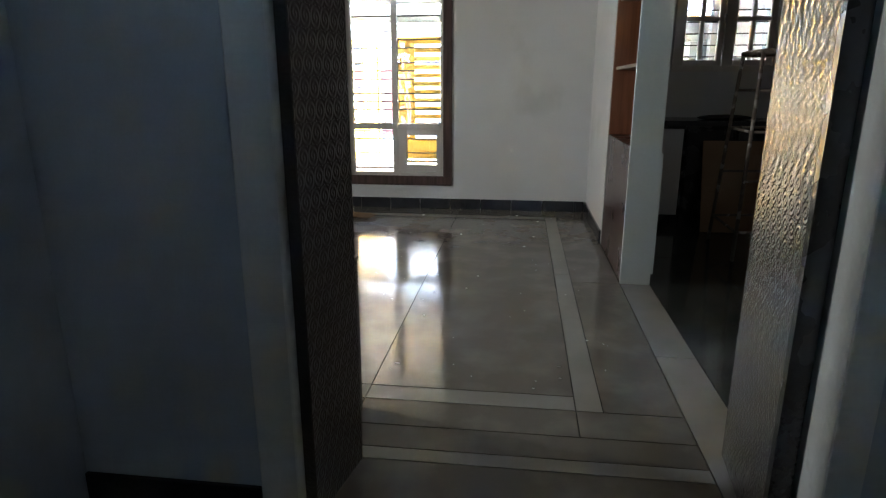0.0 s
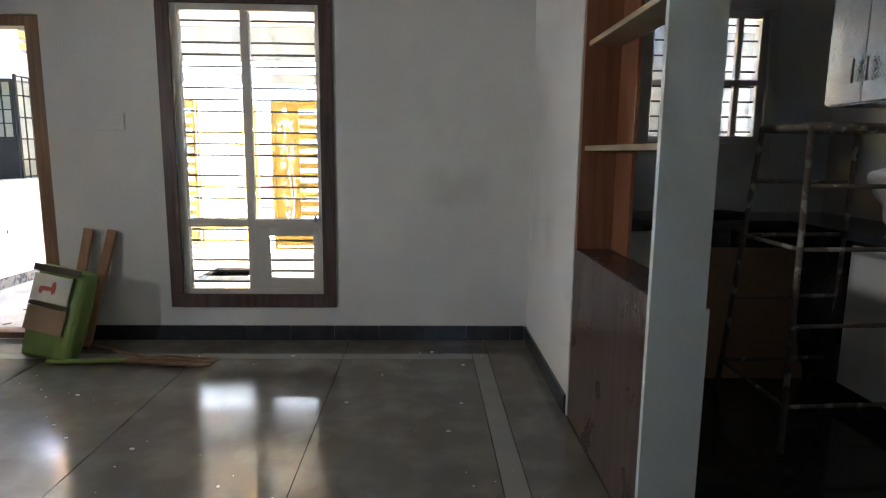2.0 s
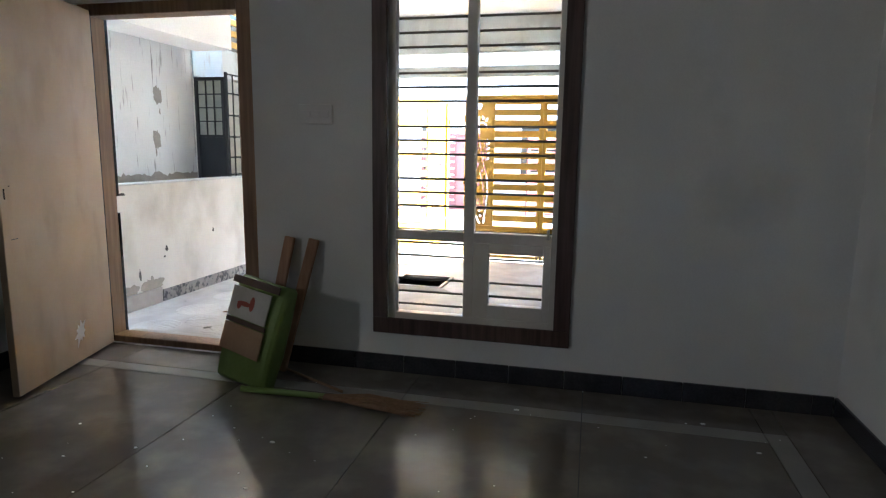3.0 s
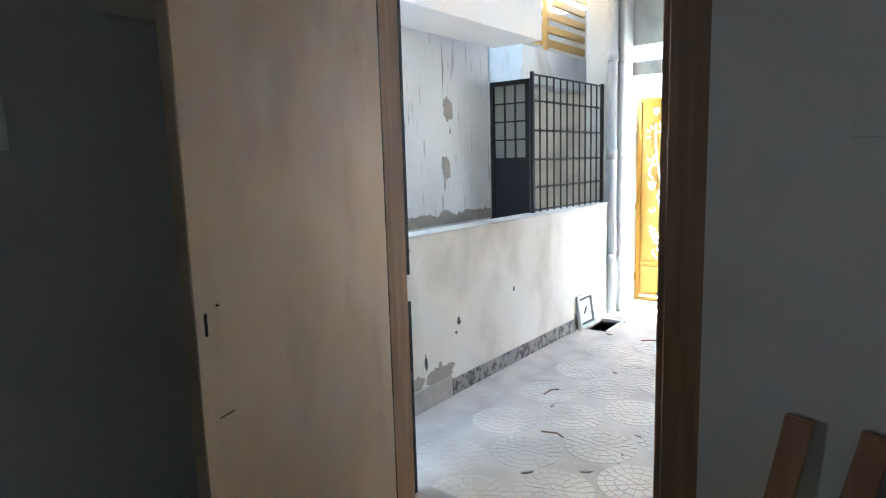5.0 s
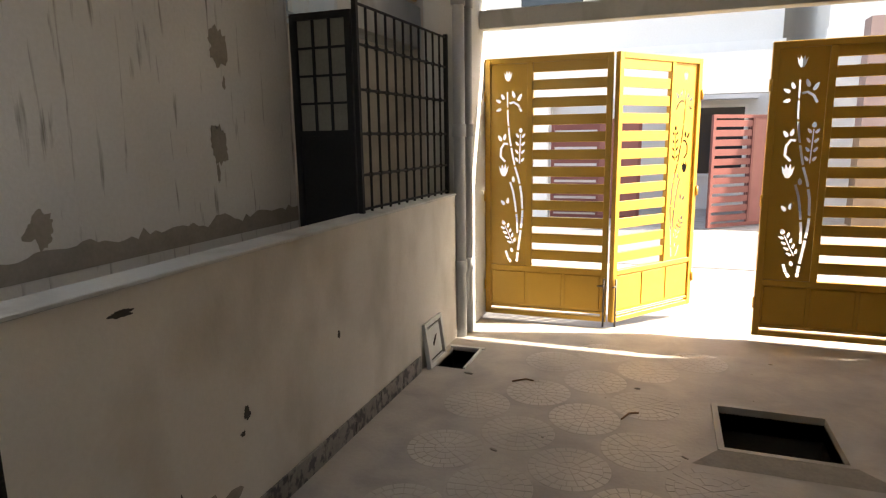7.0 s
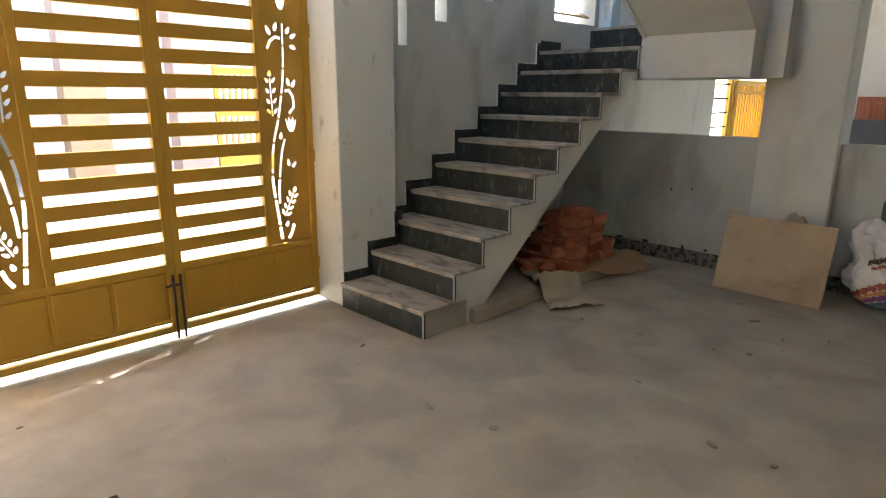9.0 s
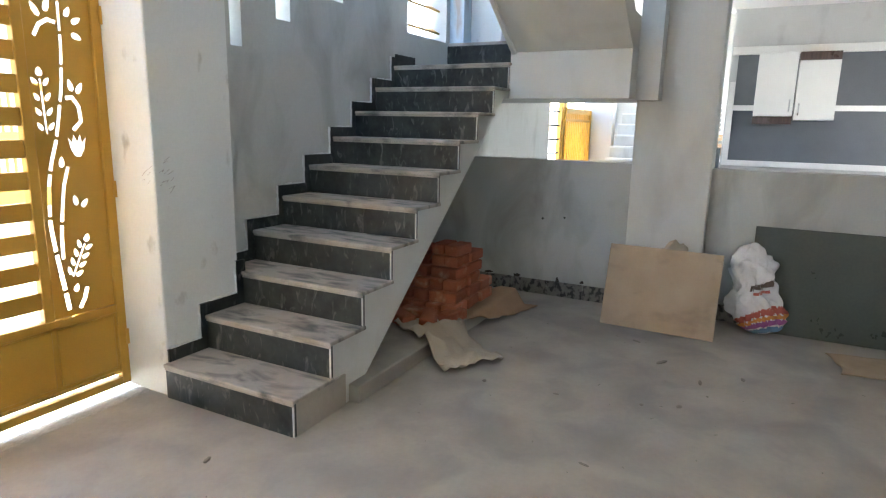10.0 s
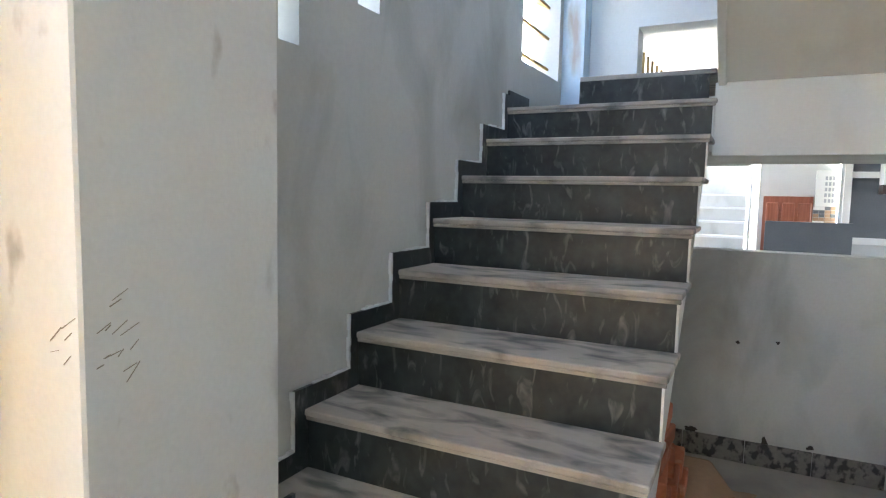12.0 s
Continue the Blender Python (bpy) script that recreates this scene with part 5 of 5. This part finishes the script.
def draped(name, centre, w, h, turn, mat, label, category, bumps=0.02, seed=0.0, edge=0.03, z0=ZO, rise=None):
    """A thin crumpled sheet lying on the floor."""
    bm = bmesh.new()
    n = 22
    grid = []
    for i in range(n + 1):
        row = []
        for j in range(n + 1):
            u, v = (i / n - 0.5) * w, (j / n - 0.5) * h
            fray = edge * noise.noise(Vector((u * 7, v * 7, seed)))
            q = 1 + fray / max(w, h) * 2
            z = 0.008 + bumps * abs(noise.noise(Vector((u * 6 + seed, v * 6, 0)))) + bumps * 0.5 * abs(noise.noise(Vector((u * 16, v * 16, seed))))
            p = pose(centre[0], centre[1], 0, 0, 0, turn) @ Vector((u * q, v * q, 0))
            p.z = z0 + z + (rise(p) if rise else 0)
            row.append(bm.verts.new(p))
        grid.append(row)
    for i in range(n):
        for j in range(n):
            bm.faces.new((grid[i][j], grid[i + 1][j], grid[i + 1][j + 1], grid[i][j + 1]))
    ext = bmesh.ops.extrude_face_region(bm, geom=bm.faces[:])
    bmesh.ops.translate(bm, verts=[g for g in ext["geom"] if isinstance(g, bmesh.types.BMVert)], vec=(0, 0, 0.005))
    return solid(name, bm, mat, label, category, smooth=True)


def over_plinth(p):
    return 0.093 * min(max((p.y - 9.28) / 0.1, 0), 1)


draped("sack", (1.24, 9.36), 0.62, 0.4, 58, M["sack"], "flattened dusty woven sack lying on the floor", "sack", 0.085, 1.0, 0.02, rise=over_plinth)
draped("cardboard", (1.98, 9.46), 0.98, 0.34, -14, M["card"], "torn brown cardboard under the bricks", "cardboard", 0.012, 4.0, 0.06, rise=over_plinth)
lumpy("cloth", (2.45, 9.75, ZO + 0.001), (0.12, 0.1, 0.06), M["print_blue"], "crumpled blue plastic cloth behind the bricks", "cloth", 5.0, 0.5)
# plywood offcut against the column
lumpy("rubble_sack", (2.59, 8.2, ZO + 0.001), (0.1, 0.2, 0.29), M["sack"], "dusty grey sack behind the plywood", "sack", 4.0, 0.55)
pb = thing("plywood_offcut", (2.3, 8.3, ZO), "raw plywood offcut leaning by the column", "board")
bm = boxes((-0.009, -0.37, 0, 0.009, 0.37, 0.57), bevel=0.003)
bmesh.ops.transform(bm, matrix=pose(2.265, 8.30, ZO + 0.004, 0, 16, -2), verts=bm.verts[:])
part("sheet", bm, M["ply"], pb)
# cement bag
wb = thing("cement_bag", (2.6, 7.72, ZO), "crumpled white printed cement bag on the floor", "bag")
bm = bmesh.new()
bmesh.ops.create_icosphere(bm, subdivisions=5, radius=1.0)
for v in bm.verts:
    p = v.co.copy()
    n1 = noise.noise(p * 2.3) * 0.4 + abs(noise.noise(p * 4)) * 0.4 - abs(noise.noise(p * 8 + Vector((3, 0, 0)))) * 0.22
    up = (p.z + 1) / 2
    width = 0.185 - 0.075 * up + 0.03 * math.sin(up * 9)
    v.co = Vector((2.6 + p.x * (width * 0.55) * (1 + n1), 7.68 + p.y * width * (1 + n1) + 0.10 * up, ZO + 0.002 + 0.60 * up * (1 + 0.2 * n1 * up)))
for v in bm.verts:
    v.co.z = max(v.co.z, ZO + 0.004)
bag_body = part("body", bm, M["white_bag"], wb, smooth=True)


def bag_print(test, mat, label):
    """Print on the bag's skin where test(across, up) holds."""
    out = bmesh.new()
    for f in bag_body.data.polygons:
        c = f.center + bag_body_at
        if f.normal.x < -0.25 and test((c.y - 7.70) / 0.17, (c.z - ZO) / 0.54):
            out.faces.new([out.verts.new(bag_body.data.vertices[i].co + bag_body.data.vertices[i].normal * 0.002) for i in f.vertices])
    bmesh.ops.remove_doubles(out, verts=out.verts[:], dist=0.0003)
    bmesh.ops.translate(out, verts=out.verts[:], vec=bag_body_at)
    part("print", out, M[mat], bag_body, label, True)


bag_body_at = base_of(bag_body)
bag_print(lambda u, v: abs(u + 0.1) < 0.38 and 0.60 < v + 0.1 * u < 0.67, "print_dark", "dark printed bar")
bag_print(lambda u, v: abs(u + 0.1) < 0.3 and 0.53 < v + 0.1 * u < 0.565, "print_red", "thin red printed line")
for lo, hi, mat, label in ((0.04, 0.12, "print_blue", "blue printed flame"), (0.14, 0.21, "print_purple", "purple printed flame"), (0.22, 0.27, "print_orange", "orange printed flame"), (0.28, 0.37, "print_red", "red printed flame")):
    bag_print(lambda u, v, lo=lo, hi=hi: u < 0.75 and lo < v + 0.17 * (u + 0.2) + 0.1 * u * u < hi, mat, label)
gs = thing("stone_slab", (2.72, 6.9, ZO), "dark green stone slab leaning on the low wall", "slab")
bm = boxes((-0.012, -0.64, 0, 0.012, 0.64, 0.72), bevel=0.003)
bmesh.ops.transform(bm, matrix=pose(2.66, 7.12, ZO + 0.004, 0, 8, 0), verts=bm.verts[:])
part("sheet", bm, M["green_board"], gs)
draped("board_scrap", (2.25, 7.02), 0.35, 0.5, 10, M["ply"], "broken pale board scrap on the floor", "board", 0.004, 7.0, 0.04)
bm = bmesh.new()
rng = random.Random(12)
for k in range(160):
    x, y = -4.0 + 6.5 * rng.random(), 6.6 + 3.6 * rng.random()
    if x > -0.1 and y > 9.3 or PIT[0] - 0.05 < x < PIT[2] + 0.05 and PIT[1] - 0.05 < y < PIT[3] + 0.05 or x < HOLE[2] + 0.05 and y > 9.1:
        continue
    r = 0.003 + 0.012 * rng.random() ** 4
    bmesh.ops.create_icosphere(bm, subdivisions=1, radius=r, matrix=Matrix.Translation((x, y, ZO + r * 0.4)) @ pose(0, 0, 0, 0, 0, 360 * rng.random()) @ Matrix.Diagonal((1 + 3 * rng.random(), 1, 0.6, 1)))
solid("grit", bm, M["damp"], "dark grit scattered over the porch floor", "debris", kind="stuff")
for x, y, a in ((-3.45, 9.2, 30), (-3.6, 7.75, 80), (-3.3, 7.2, 10), (-2.8, 8.9, 60)):
    bm = rods(((-0.06, 0, ZO + 0.006), (0.03, 0.012, ZO + 0.008)), ((0.03, 0.012, ZO + 0.008), (0.07, -0.02, ZO + 0.006)), radius=0.005, sides=6)
    bmesh.ops.transform(bm, matrix=pose(x, y, 0, 0, 0, a), verts=bm.verts[:])
    solid("twig", bm, M["straw"], "small dark twig on the porch floor", "twig", "twigs")

# scuffs rubbed into the pier by the gate
rng = random.Random(21)
pier_ob = bpy.data.objects["pier"]
for k in range(18):
    across, up = rng.uniform(0.0, 0.07), 0.93 + rng.gauss(0, 0.035)
    ln, wd, lean = rng.uniform(0.012, 0.045), rng.uniform(0.0006, 0.0016), rng.uniform(10, 50)
    bm = boxes((-ln / 2, -0.0012, -wd / 2, ln / 2, 0.0012, wd / 2))
    side = k % 4 == 0
    spot = pose(-0.0205, 10.29 + across * 0.7, up, 0, lean, 90) if side else pose(0.012 + across, 10.2595, up, 0, -lean, 0)
    bmesh.ops.transform(bm, matrix=spot, verts=bm.verts[:])
    part("scuff", bm, M["damp"], pier_ob)

# ---- neighbour on the far side ----
# unseen wall added to dim the wall unit; its opening lets some light through
structure("wall_far_side", wall_x(3.02, 8.12, 4.9, 5.0, ZO, 2.9, [(5.2, 7.2, 0.8, 2.1)]), M["neighbour_paint"], "unseen wall added to darken the neighbour's porch", "wall")
structure("wall_far_unit", boxes((8.12, 3.8, ZO, 8.27, 8.34, 2.93)), M["neighbour_paint"], "white wall of the neighbouring house", "wall")
unit = thing("wall_unit", (8.1, 6.9, 0.76), "slate wall unit with white cupboards and white frame", "wall unit")
part("slate_panel", boxes((8.10, 5.02, 0.79, 8.118, 8.24, 2.27)), M["slate"], unit, "dark slate panel")
for c in ((8.06, 5.02, 0.71, 8.118, 8.318, 0.79), (8.04, 5.02, 2.27, 8.118, 8.318, 2.38), (8.06, 8.24, 0.79, 8.118, 8.318, 1.9), (8.07, 5.02, 1.5, 8.098, 8.24, 1.575)):
    part("white_band", boxes(c, bevel=0.003), M["white_plain"], unit)
for y0, y1, z0, z1 in ((7.49, 7.97, 1.42, 2.265), (7.0, 7.475, 1.37, 2.15)):
    cd = part("cupboard", boxes((7.8, y0, z0, 8.098, y1, z1), bevel=0.004), M["white_plain"], unit, "white cupboard")
    yh = y0 + 0.05 if y0 > 7.2 else y1 - 0.05
    part("handle", rods(((7.78, yh, z0 + 0.06), (7.78, yh, z0 + 0.22)), radius=0.009), M["chrome"], cd, "steel bar handle", True)
part("dark_shelf", boxes((7.83, 7.49, 1.31, 8.098, 7.97, 1.415)), M["brown_lam"], unit, "dark brown open shelf")
part("dark_shelf", boxes((7.83, 7.0, 2.155, 8.098, 7.475, 2.265)), M["brown_lam"], unit, "dark brown open shelf")
structure("wall_far_end", wall_y(8.34, 9.22, 8.4, 8.55, ZO, 2.93), M["neighbour_paint"], "white end wall of the neighbour's porch", "wall")
structure("wall_far_stair", boxes((9.3, 9.22, ZO, 9.45, 10.75, 2.93)), M["neighbour_paint"], "white wall behind the neighbour's stairs", "wall")
cdoor = thing("carved_door", (8.38, 8.9, ZO), "carved reddish brown front door", "door")
part("leaf", boxes((8.36, 8.60, ZO + 0.03, 8.398, 9.16, 1.27)), M["carved"], cdoor)
for i in range(3):
    for j in range(4):
        part("panel", boxes((8.335, 8.615 + 0.182 * i, -0.06 + 0.33 * j, 8.36, 8.615 + 0.182 * i + 0.15, 0.2 + 0.33 * j), bevel=0.012), M["carved"], cdoor)
mos = thing("stone_cladding", (8.38, 8.4, 0.5), "mosaic stone cladding beside the carved door", "cladding")
rng = random.Random(3)
for i in range(4):
    for j in range(12):
        m = M["slate"] if rng.random() < 0.35 else M["white_plain"] if rng.random() < 0.5 else M["card"]
        y0 = 8.345 + 0.063 * i
        part("stone", boxes((8.37 + 0.012 * rng.random(), y0, 0.6 + 0.046 * j, 8.398, y0 + 0.059, 0.642 + 0.046 * j)), m, mos)
sp = thing("meter_box", (8.36, 8.45, 1.15), "white board with rows of grey switches", "switch board")
part("board", boxes((8.33, 8.345, 1.15, 8.398, 8.585, 1.6), bevel=0.004), M["white_plain"], sp)
for i in range(3):
    for j in range(5):
        part("switch", boxes((8.32, 8.385 + 0.04 * i, 1.2 + 0.07 * j, 8.33, 8.41 + 0.04 * i, 1.245 + 0.07 * j)), M["pipe"], sp)
structure("wall_far_low", boxes((7.2, 8.3, ZO, 7.3, 9.14, 0.98)), M["slate"], "low dark grey wall of the neighbour", "wall")
nst = thing("neighbour_stairs", (6.9, 9.6, ZO), "pale dusty neighbour staircase with white rail", "stairs")
for k in range(9):
    part("step", boxes((6.85 + 0.26 * k, 9.36, ZO + 0.02, 7.11 + 0.26 * k, 9.98, ZO + 0.18 * (k + 1) - 0.025)), M["ext_wall"], nst)
    part("tread", boxes((6.83 + 0.26 * k, 9.34, ZO + 0.18 * (k + 1) - 0.025, 7.11 + 0.26 * k, 9.98, ZO + 0.18 * (k + 1))), M["ext_white"], nst)
for k in range(9):
    part("rail_post", rods(((6.95 + 0.26 * k, 9.31, ZO + 0.18 * k), (6.95 + 0.26 * k, 9.31, ZO + 0.18 * (k + 1) + 0.75)), radius=0.012), M["steel_white"], nst, smooth=True)
for dz in (0.25, 0.5, 0.75):
    part("rail", rods(((6.85, 9.31, ZO + 0.12 + dz), (9.2, 9.31, ZO + 0.12 + dz + 1.63)), radius=0.014), M["steel_white"], nst, smooth=True)
structure("wall_neighbour_front", boxes((3.61, 10.44, ZO, 6.38, 10.58, 2.9)), M["neighbour_paint"], "white street wall of the neighbour's porch", "wall")
structure("pillar_neighbour", boxes((8.82, 10.12, ZO, 9.06, 10.56, 2.93)), M["neighbour_paint"], "white pillar of the neighbour's gate", "pillar")
ng = thing("neighbour_gate", (7.5, 10.5, ZO), "mustard barred gate of the neighbour", "gate")
for k in range(13):
    x = 7.34 + 0.108 * k
    part("bar", boxes((x, 10.49, 0.0, x + 0.05, 10.53, 1.42)), M["gold"], ng)
for z0, z1 in ((1.42, 1.5), (1.3, 1.34), (-0.06, 0.0)):
    part("rail", boxes((7.29, 10.485, z0, 8.74, 10.545, z1)), M["gold"], ng)
part("stile", boxes((8.74, 10.48, -0.06, 8.81, 10.55, 1.5)), M["gold"], ng)
part("stile", boxes((7.13, 10.47, -0.06, 7.29, 10.55, 1.58)), M["gold"], ng)
for k in range(9):
    part("scroll", rods(((7.2 - 0.03 * (-1) ** k, 10.455, 0.05 + 0.16 * k), (7.2 + 0.03 * (-1) ** k, 10.455, 0.21 + 0.16 * k)), radius=0.014, sides=6), M["gold"], ng)
ng2 = thing("neighbour_gate", (6.8, 10.5, ZO), "gold framed gate leaf with black cross bars", "gate")
for x in (6.42, 7.06):
    part("stile", boxes((x, 10.485, -0.06, x + 0.06, 10.545, 1.5)), M["gold"], ng2)
for k in range(8):
    part("bar", boxes((6.48, 10.505, 0.02 + 0.2 * k, 7.06, 10.525, 0.045 + 0.2 * k)), M["black_iron"], ng2)

# ---- across the street ----
def house(name, x0, x1, y0, y1, h, label, openings, mat="facade"):
    """A plain house with storey band, parapet, windows and shades."""
    hb = thing(name, ((x0 + x1) / 2, y0, -0.3), label, "house")
    part("wall", boxes((x0, y0, -0.3, x1, y1, h)), M[mat], hb)
    part("storey_band", boxes((x0 - 0.05, y0 - 0.12, 3.0, x1 + 0.05, y0 - 0.002, 3.22)), M["white_plain"], hb)
    part("parapet", boxes((x0 - 0.05, y0 - 0.05, h, x1 + 0.05, y0 + 0.12, h + 0.5)), M[mat], hb)
    for wx, wz, ww, wh in openings:
        w = part("window", boxes((wx, y0 - 0.02, wz, wx + ww, y0 - 0.001, wz + wh)), M["dark_glass"], hb, "dark window glass")
        part("window_frame", boxes((wx - 0.06, y0 - 0.05, wz - 0.06, wx, y0 - 0.002, wz + wh + 0.06), (wx + ww, y0 - 0.05, wz - 0.06, wx + ww + 0.06, y0 - 0.002, wz + wh + 0.06), (wx, y0 - 0.05, wz - 0.06, wx + ww, y0 - 0.002, wz), (wx, y0 - 0.05, wz + wh, wx + ww, y0 - 0.002, wz + wh + 0.06)), M["white_plain"], w)
        part("shade", boxes((wx - 0.2, y0 - 0.5, wz + wh + 0.15, wx + ww + 0.2, y0 - 0.003, wz + wh + 0.23)), M["white_plain"], hb)
    return hb


house("house", -9.0, -0.6, 20.2, 28.0, 6.5, "white house behind the red gate across the street", [(-6.5, 0.6, 1.2, 1.3), (-2.6, 0.5, 1.4, 1.4), (-6.0, 4.0, 1.4, 1.3), (-2.5, 3.9, 1.3, 1.4)])
house("house", 0.0, 9.0, 19.2, 27.0, 6.8, "pale house with pillars across the street", [(4.6, 3.9, 1.4, 1.3), (1.2, 3.9, 0.9, 1.3)])
house("house", -20.0, -9.8, 19.5, 27.0, 6.0, "plain pale house along the street", [(-14.0, 0.8, 1.3, 1.3), (-12.0, 3.9, 1.3, 1.3)])
house("house", 10.0, 22.0, 19.4, 27.0, 6.4, "plain pale house further along the street", [(12.0, 0.8, 1.3, 1.3), (12.0, 3.9, 1.3, 1.3)])
structure("wall_street", boxes((-9.0, 17.9, -0.3, -5.2, 18.05, 1.9), (-9.0, 17.85, 2.05, -0.6, 18.1, 2.75)), M["facade"], "white compound wall and lintel beam across the street", "wall")
for x0, x1, m in ((-5.2, -4.9, "facade"), (-0.9, -0.6, "facade")):
    structure("gate_pillar_street", boxes((x0, 17.8, -0.3, x1, 18.1, 2.05)), M[m], "white gate pillar across the street", "pillar")
structure("pillar_street", boxes((0.35, 17.9, -0.3, 0.95, 18.3, 1.35)), M["card"], "tan street wall pier", "pillar")
structure("pillar_street_2", boxes((2.05, 17.9, -0.3, 2.65, 18.3, 3.2), (0.35, 17.9, 1.35, 0.95, 18.3, 3.2)), material("dusty_pink_brown_paint", (0.36, 0.25, 0.22), rough=0.8, scale=2), "dusty brown pillars of the house across the street", "pillar")


def red_leaf(width, label):
    g = thing("street_gate_leaf", (0, 0, 0), label, "gate", "red street gate leaves")
    for x in (0.0, width - 0.06):
        part("stile", boxes((x, -0.025, 0, x + 0.06, 0.025, 1.9)), M["red_gate"], g)
    for z in (0.0, 1.84):
        part("rail", boxes((0.06, -0.025, z, width - 0.06, 0.025, z + 0.06)), M["red_gate"], g)
    part("plate", boxes((width * 0.55, -0.01, 0.06, width - 0.06, 0.01, 1.84)), material("dull_red_sheet", (0.2, 0.068, 0.058), rough=0.5, scale=3), g)
    part("stile", boxes((width * 0.55 - 0.05, -0.025, 0.06, width * 0.55, 0.025, 1.84)), M["red_gate"], g)
    for k in range(11):
        z = 0.1 + 0.16 * k
        part("slat", boxes((0.06, -0.012, z, width * 0.55 - 0.05, 0.012, z + 0.11)), M["red_gate"], g)
    return g


r1 = red_leaf(1.7, "closed dull red slatted gate leaf across the street")
r1.location = (-4.85, 17.9, -0.24)
r2 = copy_thing(r1, pose(-2.0, 16.9, -0.24, 0, 0, 42))
tagged(r2, "open dull red slatted gate leaf across the street")
r3 = copy_thing(r1, pose(-1.0, 17.95, -0.24, 0, 0, 95))
yg = thing("barred_gate", (3.3, 18.0, -0.3), "mustard barred gate across the street", "gate")
for k in range(8):
    part("bar", boxes((2.95 + 0.12 * k, 17.98, 0.1, 2.98 + 0.12 * k, 18.02, 1.6)), M["gold"], yg)
for z in (-0.2, 0.85, 1.6):
    part("rail", boxes((2.85, 17.97, z, 3.95, 18.03, z + (0.3 if z < 0 else 0.12))), M["gold"], yg)
part("stile", boxes((2.78, 17.97, -0.26, 2.86, 18.03, 1.75)), M["gold"], yg)
structure("backdrop_hills", boxes((-200, 120, -1, 200, 121, 7)), M["facade"], "pale distant row of houses", "backdrop")

# ---- mosaic circles in the porch floor ----
circle_bm = bmesh.new()
rng = random.Random(1)
for r0, r1_, n in ((0.0, 0.055, 6), (0.06, 0.115, 12), (0.12, 0.165, 18), (0.17, 0.205, 22)):
    for i in range(n):
        a0, a1 = 2 * math.pi * (i + 0.06) / n, 2 * math.pi * (i + 0.94) / n
        lo = max(r0, 0.008)
        pts = [(lo * math.cos(a0), lo * math.sin(a0)), (r1_ * math.cos(a0), r1_ * math.sin(a0)), (r1_ * math.cos((a0 + a1) / 2), r1_ * math.sin((a0 + a1) / 2)), (r1_ * math.cos(a1), r1_ * math.sin(a1)), (lo * math.cos(a1), lo * math.sin(a1))]
        h = 0.0008 + 0.0006 * rng.random()
        bot = [circle_bm.verts.new((x, y, -0.001)) for x, y in pts]
        top = [circle_bm.verts.new((x * 0.985, y * 0.985, h)) for x, y in pts]
        circle_bm.faces.new(top)
        for q in range(5):
            circle_bm.faces.new((bot[q], bot[(q + 1) % 5], top[(q + 1) % 5], top[q]))
circle_me = mesh_of("paver_circle", circle_bm, M["paver"])
pavers = thing("mosaic_paving", (-2.6, 8.0, ZO), "worn mosaic stone circles set in the cement floor", "paving", kind="structure")
for i in range(15):
    for j in range(8):
        x, y = -3.92 + 0.30 * i, 6.42 + 0.53 * j + (0.265 if i % 2 else 0.0)
        if y > 10.1 or x > -2.15 or x < -3.85 or (PIT[0] - 0.3 < x < PIT[2] + 0.3 and PIT[1] - 0.3 < y < PIT[3] + 0.3) or (x < -3.6 and y > 9.0):
            continue
        ob = new("paver_circle", circle_me)
        ob.parent = pavers
        ob.matrix_basis = Matrix.Translation((x + 2.6, y - 8.0, 0.0)) @ pose(0, 0, 0, 0, 0, 47 * i + 31 * j) @ Matrix.Diagonal((0.92, 0.92, 1, 1))
